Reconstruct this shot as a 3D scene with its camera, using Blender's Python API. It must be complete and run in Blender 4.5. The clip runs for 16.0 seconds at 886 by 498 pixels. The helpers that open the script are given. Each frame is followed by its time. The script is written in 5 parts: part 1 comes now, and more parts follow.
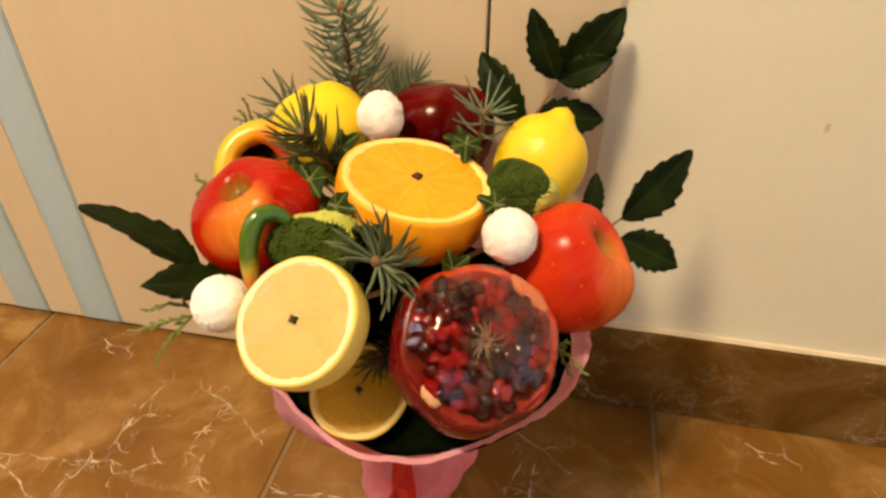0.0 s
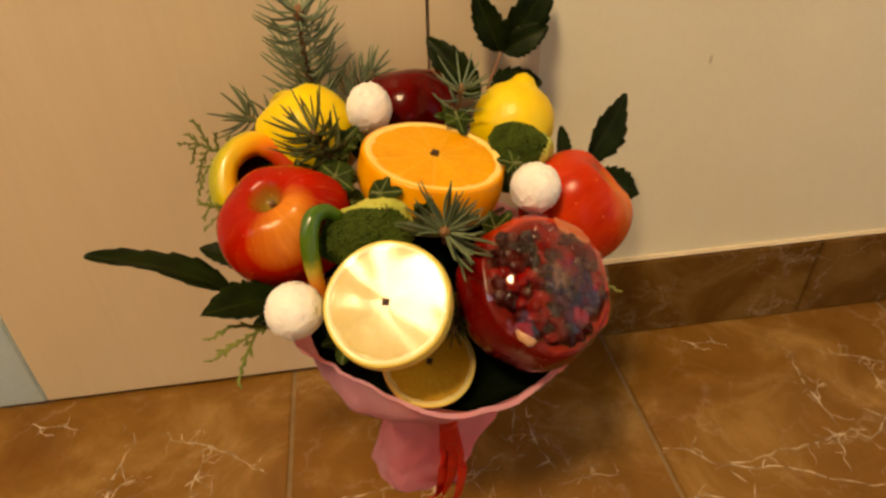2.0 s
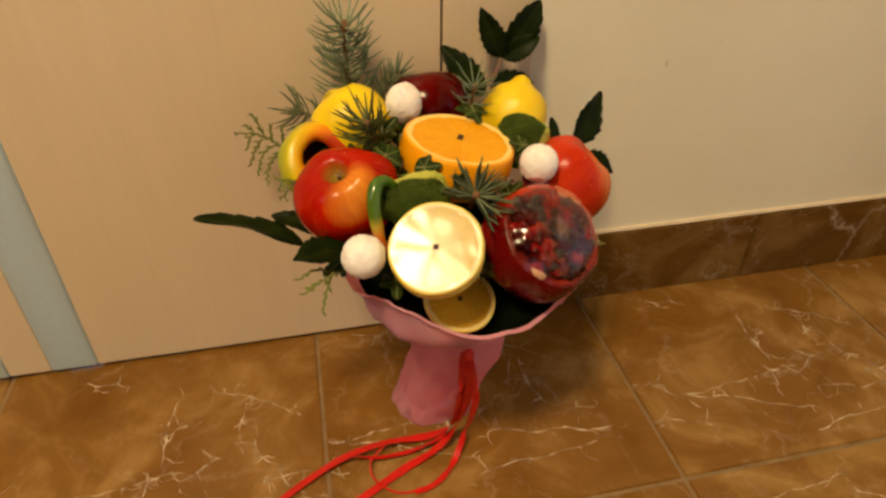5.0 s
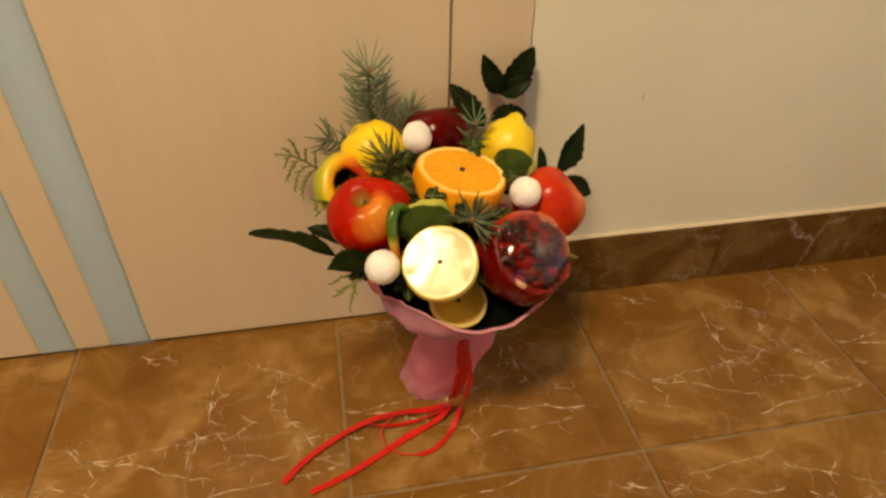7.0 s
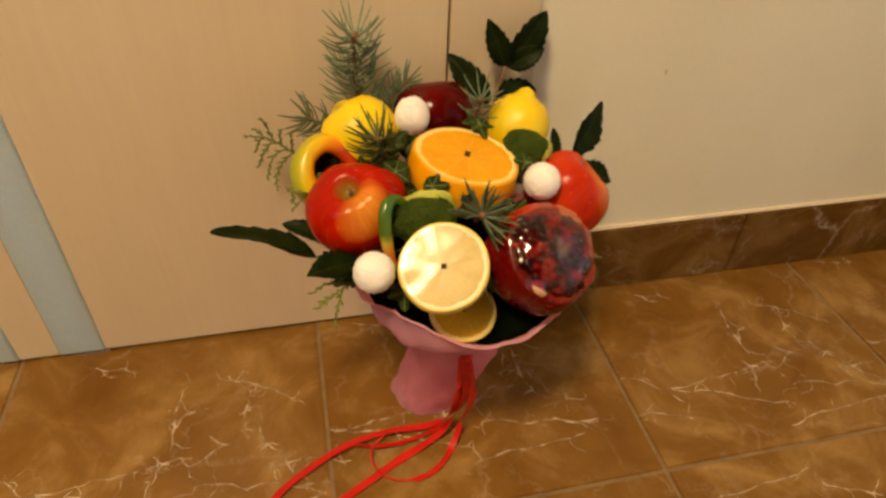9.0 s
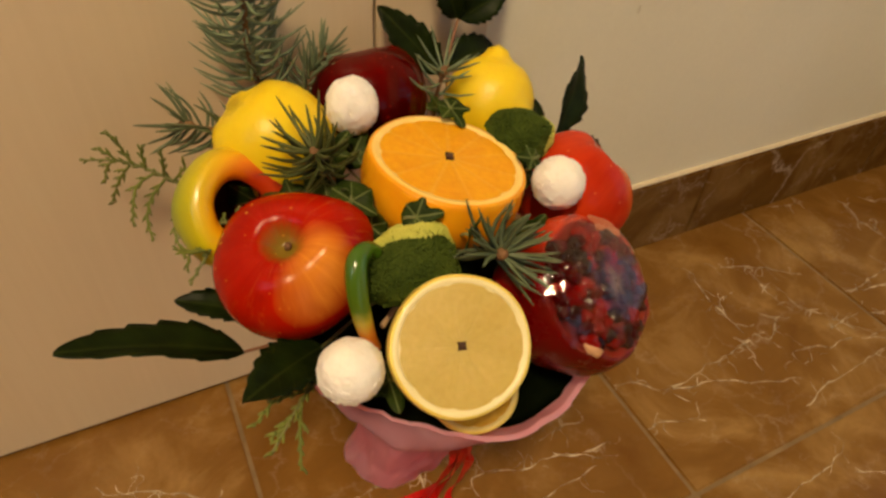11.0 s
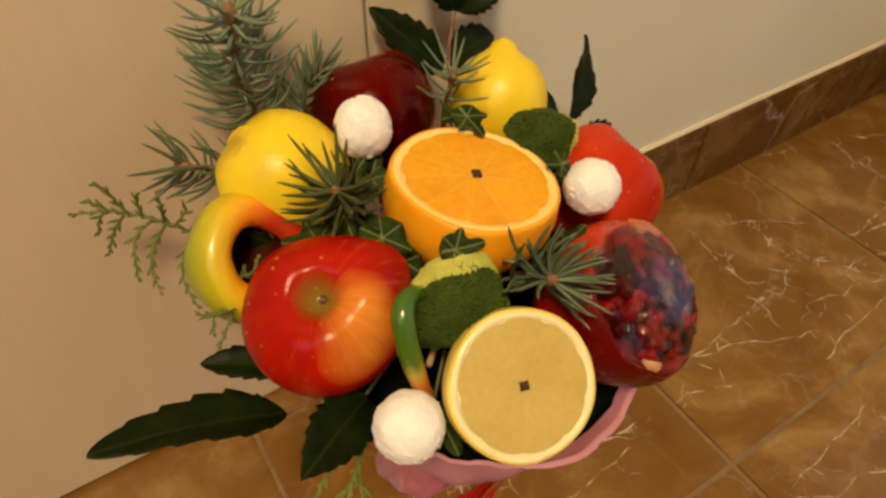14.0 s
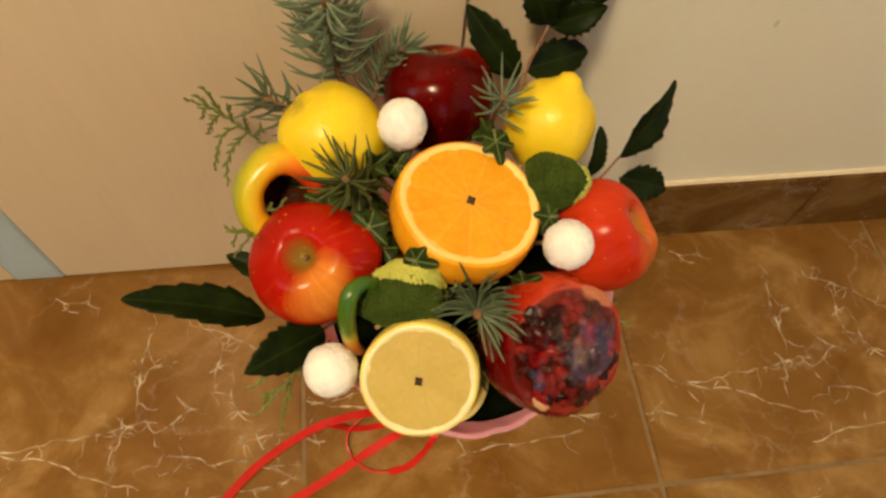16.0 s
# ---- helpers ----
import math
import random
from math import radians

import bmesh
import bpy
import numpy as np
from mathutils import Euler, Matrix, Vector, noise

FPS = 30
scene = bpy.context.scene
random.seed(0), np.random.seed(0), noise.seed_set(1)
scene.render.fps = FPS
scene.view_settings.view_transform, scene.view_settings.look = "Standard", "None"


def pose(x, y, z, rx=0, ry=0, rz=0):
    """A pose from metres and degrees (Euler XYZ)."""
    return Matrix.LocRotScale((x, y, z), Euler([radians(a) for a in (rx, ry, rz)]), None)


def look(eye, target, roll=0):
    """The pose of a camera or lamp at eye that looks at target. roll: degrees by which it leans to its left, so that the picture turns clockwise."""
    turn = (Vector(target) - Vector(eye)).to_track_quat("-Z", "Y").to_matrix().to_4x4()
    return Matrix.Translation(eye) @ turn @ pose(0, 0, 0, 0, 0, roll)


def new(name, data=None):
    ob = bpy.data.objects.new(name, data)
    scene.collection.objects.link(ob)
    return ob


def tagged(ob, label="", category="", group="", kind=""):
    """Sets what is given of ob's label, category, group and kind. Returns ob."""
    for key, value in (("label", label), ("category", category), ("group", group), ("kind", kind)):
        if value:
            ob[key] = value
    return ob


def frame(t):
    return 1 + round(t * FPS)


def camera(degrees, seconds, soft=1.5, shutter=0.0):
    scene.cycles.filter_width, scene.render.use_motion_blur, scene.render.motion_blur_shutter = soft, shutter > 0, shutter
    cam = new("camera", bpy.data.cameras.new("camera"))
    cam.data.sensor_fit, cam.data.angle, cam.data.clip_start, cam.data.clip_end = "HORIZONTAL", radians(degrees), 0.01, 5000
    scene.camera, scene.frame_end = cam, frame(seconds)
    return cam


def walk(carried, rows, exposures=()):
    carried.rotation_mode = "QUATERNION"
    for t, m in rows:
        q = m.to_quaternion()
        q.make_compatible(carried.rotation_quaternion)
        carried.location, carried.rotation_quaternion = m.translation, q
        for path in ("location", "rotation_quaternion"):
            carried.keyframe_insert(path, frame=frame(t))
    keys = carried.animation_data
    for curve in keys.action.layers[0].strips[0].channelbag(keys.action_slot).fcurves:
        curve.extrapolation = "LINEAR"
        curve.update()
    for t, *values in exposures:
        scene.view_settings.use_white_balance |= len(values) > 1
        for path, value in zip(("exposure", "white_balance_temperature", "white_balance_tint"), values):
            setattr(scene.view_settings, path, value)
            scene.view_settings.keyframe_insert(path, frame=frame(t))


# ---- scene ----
cam = camera(69.6, 16.0, soft=2.7)
PATH = [
    (0, (0.061, 0.046, 0.491), (-0.258, 1.636, -0.679), 0.5),
    (0.5, (0.032, 0.049, 0.492), (-0.222, 1.67, -0.651), -0.7),
    (1, (-0.004, 0.039, 0.492), (-0.037, 1.652, -0.689), 0.5),
    (1.5, (-0.035, 0.026, 0.491), (0.075, 1.673, -0.64), -0.9),
    (2, (-0.058, 0.01, 0.492), (0.164, 1.616, -0.679), -1.5),
    (2.5, (-0.069, -0.013, 0.495), (0.181, 1.602, -0.658), 0.1),
    (3, (-0.079, -0.033, 0.503), (0.196, 1.587, -0.639), -0.1),
    (3.5, (-0.088, -0.049, 0.505), (0.254, 1.569, -0.62), -1.0),
    (4, (-0.1, -0.056, 0.505), (0.27, 1.557, -0.619), -0.7),
    (6.3, (-0.138, -0.146, 0.612), (0.181, 1.389, -0.63), 1.5),
    (6.5, (-0.136, -0.154, 0.622), (0.169, 1.392, -0.609), 0.9),
    (7, (-0.137, -0.156, 0.627), (0.185, 1.386, -0.607), 1.3),
    (7.5, (-0.137, -0.151, 0.622), (0.194, 1.386, -0.614), 1.7),
    (8, (-0.136, -0.138, 0.607), (0.21, 1.389, -0.637), 2.1),
    (8.5, (-0.137, -0.112, 0.597), (0.216, 1.417, -0.642), 2.1),
    (9, (-0.137, -0.073, 0.579), (0.239, 1.424, -0.693), 2.5),
    (9.5, (-0.139, -0.019, 0.561), (0.346, 1.434, -0.726), 3.2),
    (9.7, (-0.139, 0.0, 0.551), (0.372, 1.436, -0.744), 4.0),
    (11.8, (-0.17, 0.146, 0.504), (0.654, 1.334, -0.877), 2.2),
    (12, (-0.174, 0.153, 0.504), (0.653, 1.34, -0.877), 0.9),
    (12.5, (-0.178, 0.168, 0.501), (0.694, 1.327, -0.875), -0.2),
    (13, (-0.181, 0.177, 0.496), (0.724, 1.309, -0.882), -0.3),
    (13.5, (-0.18, 0.17, 0.501), (0.676, 1.33, -0.886), -1.3),
    (14, (-0.161, 0.154, 0.517), (0.594, 1.309, -0.93), 0.8),
    (14.5, (-0.133, 0.144, 0.555), (0.406, 1.256, -1.018), 2.7),
    (15, (-0.111, 0.141, 0.579), (0.277, 1.186, -1.081), 4.8),
    (15.5, (-0.092, 0.143, 0.598), (0.157, 1.133, -1.121), 3.3),
    (16, (-0.073, 0.148, 0.62), (0.146, 1.118, -1.115), 6.8),
]
EXPOSURES = [(0.0, 0.45, 6500, 13), (0.6, 0.37, 6750, 14), (1.5, 0.08, 7200, 14), (2.2, -0.10, 7700, 15), (4.0, -0.13, 7500, 14), (6.4, -0.06, 6850, 13), (8.0, -0.06, 6950, 13), (9.2, -0.09, 7200, 14), (11.8, -0.29, 6700, 13), (13.0, -0.22, 6650, 13), (13.8, -0.14, 6600, 13), (15.0, -0.07, 6450, 10), (16.0, 0.02, 6400, 9)]
walk(cam, [(t, look(eye, target, roll)) for t, eye, target, roll in PATH], EXPOSURES)

# ---- light ----
world = bpy.data.worlds.new("world")
scene.world = world
world.use_nodes = True
world.node_tree.nodes["Background"].inputs[0].default_value = (0.45, 0.6, 0.9, 1)
world.node_tree.nodes["Background"].inputs[1].default_value = 0.3

LAMPS = (((-0.75, -0.62), 72),)
for (x, y), watts in LAMPS:
    lamp_data = bpy.data.lights.new("ceiling_bulb", "AREA")
    lamp_data.shape, lamp_data.size, lamp_data.energy, lamp_data.color = "DISK", 0.42, watts, (1.0, 0.770, 0.450)
    lamp = new("ceiling_bulb", lamp_data)
    lamp.matrix_world = look((x, y, 2.40), (x, y, 0))

sky_data = bpy.data.lights.new("window_daylight", "AREA")
sky_data.shape, sky_data.size, sky_data.size_y, sky_data.energy, sky_data.color = "RECTANGLE", 0.9, 1.9, 0.2, (0.76, 0.80, 1.0)
sky_lamp = new("window_daylight", sky_data)
sky_lamp.matrix_world = look((0.0, -2.58, 1.05), (0.0, 0.0, 1.05))

# fill from an added, unseen window that brightens door and floor at the left
west_data = bpy.data.lights.new("west_fill", "AREA")
west_data.shape, west_data.size, west_data.size_y, west_data.energy, west_data.color = "RECTANGLE", 0.36, 0.48, 1.9, (0.66, 0.77, 1.0)
west_lamp = new("west_fill", west_data)
west_lamp.matrix_world = look((-1.32, -0.10, 1.10), (0.0, 0.0, 0.5))


# ---- materials ----
def nodes_of(name):
    m = bpy.data.materials.new(name)
    m.use_nodes = True
    nt = m.node_tree
    return m, nt, nt.nodes["Principled BSDF"]


class Net:
    """Short ways to add nodes to one tree."""

    def __init__(self, nt):
        self.nt = nt

    def add(self, kind, **kw):
        n = self.nt.nodes.new(kind)
        for k, v in kw.items():
            n.inputs[k.replace("_", " ")].default_value = v
        return n

    def link(self, a, b):
        self.nt.links.new(a, b)

    def coords(self):
        return self.nt.nodes.new("ShaderNodeTexCoord").outputs["Object"]

    def noise(self, vec, scale, detail=4, rough=0.55, distort=0.0):
        n = self.add("ShaderNodeTexNoise", Scale=scale, Detail=detail, Roughness=rough, Distortion=distort)
        self.link(vec, n.inputs["Vector"])
        return n.outputs["Fac"]

    def stretch(self, vec, sx, sy, sz):
        n = self.nt.nodes.new("ShaderNodeMapping")
        n.inputs["Scale"].default_value = (sx, sy, sz)
        self.link(vec, n.inputs["Vector"])
        return n.outputs["Vector"]

    def ramp(self, fac, *stops):
        n = self.nt.nodes.new("ShaderNodeValToRGB")
        el = n.color_ramp.elements
        while len(el) < len(stops):
            el.new(0.5)
        for e, (p, c) in zip(el, stops):
            e.position, e.color = p, (*c, 1) if len(c) == 3 else c
        self.link(fac, n.inputs["Fac"])
        return n.outputs["Color"]

    def mix(self, fac, a, b, mode="MIX"):
        n = self.nt.nodes.new("ShaderNodeMix")
        n.data_type, n.blend_type = "RGBA", mode
        for sock, v in ((n.inputs[0], fac), (n.inputs[6], a), (n.inputs[7], b)):
            if isinstance(v, bpy.types.NodeSocket):
                self.link(v, sock)
            else:
                sock.default_value = v if isinstance(v, float) else (*v, 1)
        return n.outputs[2]

    def math(self, op, a, b=0.0, c=0.0, clamp=False):
        n = self.nt.nodes.new("ShaderNodeMath")
        n.operation, n.use_clamp = op, clamp
        for sock, v in zip(n.inputs, (a, b, c)):
            if isinstance(v, bpy.types.NodeSocket):
                self.link(v, sock)
            else:
                sock.default_value = v
        return n.outputs[0]

    def bump(self, bsdf, height, strength, distance):
        n = self.add("ShaderNodeBump", Strength=strength, Distance=distance)
        self.link(height, n.inputs["Height"])
        self.link(n.outputs["Normal"], bsdf.inputs["Normal"])
        return n


def plain(name, dark, light, scale=60.0, rough=0.5, bump=0.2, dist=0.0005, fine=None, coat=0.0, coat_rough=0.05, sss=0.0, spec=0.5,
          coarse=None):
    """A surface of two near tones, with large stains and fine grain."""
    m, nt, b = nodes_of(name)
    n = Net(nt)
    v = n.coords()
    big = n.noise(v, coarse or scale / 6, 3)
    small = n.noise(v, fine or scale, 5)
    f = n.math("MULTIPLY_ADD", big, 0.65, n.math("MULTIPLY", small, 0.35))
    n.link(n.ramp(f, (0.33, dark), (0.67, light)), b.inputs["Base Color"])
    n.link(n.math("MULTIPLY_ADD", small, 0.25, rough - 0.12), b.inputs["Roughness"])
    b.inputs["Coat Weight"].default_value = coat
    b.inputs["Coat Roughness"].default_value = coat_rough
    b.inputs["Specular IOR Level"].default_value = spec
    if sss:
        b.inputs["Subsurface Weight"].default_value = sss
        b.inputs["Subsurface Radius"].default_value = (0.006, 0.004, 0.002)
        b.inputs["Subsurface Scale"].default_value = 1.0
    n.bump(b, small, bump, dist)
    return m


def marble(name, k=1.0, veins_k=1.0, spec=0.42):
    """Brown polished stoneware with cream veins, no two tiles alike."""
    m, nt, b = nodes_of(name)
    n = Net(nt)
    info = nt.nodes.new("ShaderNodeObjectInfo")
    off = nt.nodes.new("ShaderNodeVectorMath")
    off.operation = "MULTIPLY_ADD"
    off.inputs[1].default_value = (1, 1, 1)
    rnd = nt.nodes.new("ShaderNodeCombineXYZ")
    n.link(n.math("MULTIPLY", info.outputs["Random"], 17.0), rnd.inputs[0])
    n.link(n.math("MULTIPLY", info.outputs["Random"], -9.0), rnd.inputs[1])
    n.link(n.coords(), off.inputs[0])
    n.link(rnd.outputs[0], off.inputs[2])
    v = off.outputs[0]
    warp = nt.nodes.new("ShaderNodeTexNoise")
    warp.inputs["Scale"].default_value, warp.inputs["Detail"].default_value = 9.0, 6.0
    warp.inputs["Roughness"].default_value = 0.68
    n.link(v, warp.inputs["Vector"])
    push = nt.nodes.new("ShaderNodeVectorMath")
    push.operation = "MULTIPLY_ADD"
    push.inputs[1].default_value = (0.13, 0.13, 0.13)
    n.link(warp.outputs["Color"], push.inputs[0])
    n.link(v, push.inputs[2])
    veins = []
    for scale, width in ((6.5, 0.008), (16.0, 0.010)):
        vor = nt.nodes.new("ShaderNodeTexVoronoi")
        vor.feature = "DISTANCE_TO_EDGE"
        vor.inputs["Scale"].default_value = scale
        n.link(push.outputs[0], vor.inputs["Vector"])
        veins.append(n.ramp(vor.outputs["Distance"], (0.0, (1, 1, 1)), (width * 0.9, (0.30, 0.30, 0.30)), (width * 4.5, (0, 0, 0))))
    mask = n.ramp(n.noise(v, 7.0, 4, 0.6, 0.4), (0.42, (0, 0, 0)), (0.62, (1, 1, 1)))
    mask2 = n.ramp(n.noise(v, 13.0, 4, 0.6, 0.4), (0.46, (0, 0, 0)), (0.64, (1, 1, 1)))
    a = n.math("MULTIPLY", veins[0], mask)
    c = n.math("MULTIPLY", veins[1], mask2)
    vein = n.math("MULTIPLY", n.math("MAXIMUM", n.math("MULTIPLY", a, veins_k), n.math("MULTIPLY", c, 0.75 * veins_k)), n.math("ADD", n.noise(v, 120.0, 3), 0.3), clamp=True)
    cloud = n.noise(v, 11.0, 6, 0.6, 0.8)
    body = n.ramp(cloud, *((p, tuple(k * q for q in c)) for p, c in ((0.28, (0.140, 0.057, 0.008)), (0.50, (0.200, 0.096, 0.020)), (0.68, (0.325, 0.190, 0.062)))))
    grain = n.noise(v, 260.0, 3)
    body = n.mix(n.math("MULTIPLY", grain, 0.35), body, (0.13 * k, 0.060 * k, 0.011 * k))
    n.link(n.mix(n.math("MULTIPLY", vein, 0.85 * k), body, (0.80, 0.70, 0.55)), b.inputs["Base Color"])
    n.link(n.math("MULTIPLY_ADD", cloud, 0.12, 0.12), b.inputs["Roughness"])
    b.inputs["Specular IOR Level"].default_value = spec
    n.bump(b, n.noise(v, 40.0, 3), 0.05, 0.001)
    return m


def vein_skin():
    """Cream calcite veins, broken and faded along their length."""
    m, nt, b = nodes_of("cream_stone_vein")
    n = Net(nt)
    v = n.coords()
    n.link(n.ramp(n.noise(v, 90.0, 4), (0.3, (0.46, 0.35, 0.22)), (0.7, (0.74, 0.63, 0.47))), b.inputs["Base Color"])
    n.link(n.ramp(n.noise(v, 60.0, 5, 0.65), (0.36, (0.08, 0.08, 0.08)), (0.62, (0.95, 0.95, 0.95))), b.inputs["Alpha"])
    b.inputs["Roughness"].default_value = 0.32
    b.inputs["Specular IOR Level"].default_value = 0.28
    return m


def apple_skin(name, ground, blush, deep, amount, sunny=(0.86, -0.21, 0.41), rough=0.24):
    """Skin with streaks that run from stem to base, a green hollow and pale dots."""
    m, nt, b = nodes_of(name)
    n = Net(nt)
    v = n.coords()
    ring = nt.nodes.new("ShaderNodeVectorMath")
    ring.operation = "NORMALIZE"
    n.link(n.stretch(v, 1, 1, 0), ring.inputs[0])
    lift = nt.nodes.new("ShaderNodeVectorMath")
    lift.operation = "ADD"
    n.link(ring.outputs[0], lift.inputs[0])
    n.link(n.stretch(v, 4, 4, 9), lift.inputs[1])
    streak = n.noise(lift.outputs[0], 4.2, 4, 0.55)
    patch = n.noise(v, 17.0, 2, 0.4)
    col = n.ramp(n.math("MULTIPLY_ADD", patch, 0.70, n.math("MULTIPLY", streak, 0.30)), (0.32, deep), (0.60, blush))
    unit = nt.nodes.new("ShaderNodeVectorMath")
    unit.operation = "NORMALIZE"
    n.link(v, unit.inputs[0])
    dot = nt.nodes.new("ShaderNodeVectorMath")
    dot.operation = "DOT_PRODUCT"
    n.link(unit.outputs[0], dot.inputs[0])
    dot.inputs[1].default_value = Vector(sunny).normalized()
    face = n.math("MULTIPLY_ADD", dot.outputs["Value"], 0.5, n.math("MULTIPLY", patch, 0.40))
    sun = n.ramp(face, (0.52 + amount, (0, 0, 0)), (0.72 + amount, (1, 1, 1)))
    rays = n.ramp(streak, (0.36, (0, 0, 0)), (0.66, (1, 1, 1)))
    col = n.mix(n.math("MULTIPLY", n.math("MULTIPLY", sun, n.math("MULTIPLY_ADD", rays, 0.28, 0.72)), 0.95), col, ground)
    fleck = n.ramp(n.noise(lift.outputs[0], 11.0, 4, 0.6), (0.56, (0, 0, 0)), (0.70, (1, 1, 1)))
    col = n.mix(n.math("MULTIPLY", n.math("MULTIPLY", fleck, n.ramp(face, (0.30, (0.12, 0.12, 0.12)), (0.62, (1, 1, 1)))), 0.10), col, ground)
    sep = nt.nodes.new("ShaderNodeSeparateXYZ")
    n.link(v, sep.inputs[0])
    r = n.math("SQRT", n.math("ADD", n.math("POWER", sep.outputs[0], 2.0), n.math("POWER", sep.outputs[1], 2.0)))
    r = n.math("MULTIPLY_ADD", n.math("SUBTRACT", streak, 0.5), 0.005, r)
    hollow = n.ramp(r, (0.0040 / 0.05, (1, 1, 1)), (0.0115 / 0.05, (0, 0, 0)))
    nt.links.remove(nt.links[-1])
    scaled = n.math("MULTIPLY", r, 20.0)
    n.link(scaled, hollow.node.inputs["Fac"])
    up = n.math("GREATER_THAN", sep.outputs[2], 0.0)
    col = n.mix(n.math("MULTIPLY", n.math("MULTIPLY", hollow, up), 0.85), col, (0.17, 0.145, 0.018))
    dots = nt.nodes.new("ShaderNodeTexVoronoi")
    dots.inputs["Scale"].default_value = 125.0
    n.link(v, dots.inputs["Vector"])
    spot = n.ramp(dots.outputs["Distance"], (0.06, (1, 1, 1)), (0.13, (0, 0, 0)))
    col = n.mix(n.math("MULTIPLY", spot, 0.38), col, ground)
    n.link(col, b.inputs["Base Color"])
    b.inputs["Roughness"].default_value = rough
    b.inputs["Specular IOR Level"].default_value = 0.15
    n.bump(b, n.noise(v, 60.0, 2), 0.10, 0.0010)
    return m


def peel(name, dark, light, pore=420.0, strength=0.35, stain=None):
    """Citrus peel with pores; stain: a place near which the peel is greenish brown."""
    m, nt, b = nodes_of(name)
    n = Net(nt)
    v = n.coords()
    col = n.ramp(n.noise(v, 22.0, 4), (0.3, dark), (0.7, light))
    if stain:
        away = nt.nodes.new("ShaderNodeVectorMath")
        away.operation = "DISTANCE"
        n.link(v, away.inputs[0])
        away.inputs[1].default_value = stain
        near = n.ramp(n.math("MULTIPLY_ADD", n.noise(v, 130.0, 3), 0.9, n.math("MULTIPLY", away.outputs["Value"], 60.0)), (0.55, (1, 1, 1)), (1.0, (0, 0, 0)))
        col = n.mix(n.math("MULTIPLY", near, 0.7), col, (0.26, 0.19, 0.015))
        fleck = n.ramp(n.noise(v, 95.0, 1), (0.77, (0, 0, 0)), (0.81, (1, 1, 1)))
        col = n.mix(n.math("MULTIPLY", fleck, 0.55), col, (0.30, 0.17, 0.02))
    n.link(col, b.inputs["Base Color"])
    pores = nt.nodes.new("ShaderNodeTexVoronoi")
    pores.inputs["Scale"].default_value = pore
    n.link(v, pores.inputs["Vector"])
    height = n.math("MULTIPLY_ADD", pores.outputs["Distance"], 0.6, n.noise(v, 60.0, 3))
    b.inputs["Roughness"].default_value = 0.36
    b.inputs["Specular IOR Level"].default_value = 0.32
    b.inputs["Subsurface Weight"].default_value = 0.15
    b.inputs["Subsurface Radius"].default_value = (0.005, 0.003, 0.001)
    b.inputs["Subsurface Scale"].default_value = 1.0
    n.bump(b, height, strength, 0.0006)
    return m


def pulp(name, dark, light, coat, wedges=9, line=0.0):
    """Cut citrus flesh: fibres that run out from the middle, wet under cling film."""
    m, nt, b = nodes_of(name)
    n = Net(nt)
    v = n.coords()
    sep = nt.nodes.new("ShaderNodeSeparateXYZ")
    n.link(v, sep.inputs[0])
    ang = n.math("ARCTAN2", sep.outputs[1], sep.outputs[0])
    r = n.math("SQRT", n.math("ADD", n.math("POWER", sep.outputs[0], 2.0), n.math("POWER", sep.outputs[1], 2.0)))
    polar = nt.nodes.new("ShaderNodeCombineXYZ")
    n.link(n.math("MULTIPLY", ang, 3.2), polar.inputs[0])
    n.link(n.math("MULTIPLY", r, 150.0), polar.inputs[1])
    fibre = n.math("MULTIPLY_ADD", n.noise(polar.outputs[0], 2.0, 3, 0.5, 0.5), 0.42, n.math("MULTIPLY_ADD", n.noise(v, 60.0, 2, 0.4, 0.6), 0.28, 0.15))
    info = nt.nodes.new("ShaderNodeObjectInfo")
    tone = n.math("MULTIPLY_ADD", n.math("SUBTRACT", info.outputs["Random"], 0.5), 0.07, fibre)
    col = n.ramp(tone, (0.3, dark), (0.7, light))
    if line:
        turn = random.Random(int(0.0432 * 1e5)).random()
        gap = n.math("MULTIPLY", n.math("PINGPONG", n.math("SUBTRACT", ang, turn), math.pi / wedges), r)
        wall = n.ramp(n.math("MULTIPLY", gap, 300.0), (0.06, (1, 1, 1)), (0.42, (0, 0, 0)))
        col = n.mix(n.math("MULTIPLY", wall, n.math("MULTIPLY_ADD", n.noise(v, 120.0, 3), line, 0.05)), col, (0.90, 0.62, 0.20))
    n.link(col, b.inputs["Base Color"])
    b.inputs["Roughness"].default_value = 0.4
    b.inputs["Specular IOR Level"].default_value = 0.3
    b.inputs["Subsurface Weight"].default_value = 0.25
    b.inputs["Subsurface Radius"].default_value = (0.006, 0.004, 0.001)
    b.inputs["Subsurface Scale"].default_value = 1.0
    n.bump(b, fibre, 0.05, 0.0004)
    if coat:
        b.inputs["Coat Weight"].default_value = coat
        b.inputs["Coat IOR"].default_value = 1.7
        b.inputs["Coat Roughness"].default_value = 0.05
        ripple = n.add("ShaderNodeBump", Strength=0.35, Distance=0.0012)
        n.link(n.noise(v, 70.0, 2, 0.5, 0.6), ripple.inputs["Height"])
        n.link(ripple.outputs["Normal"], b.inputs["Coat Normal"])
    return m


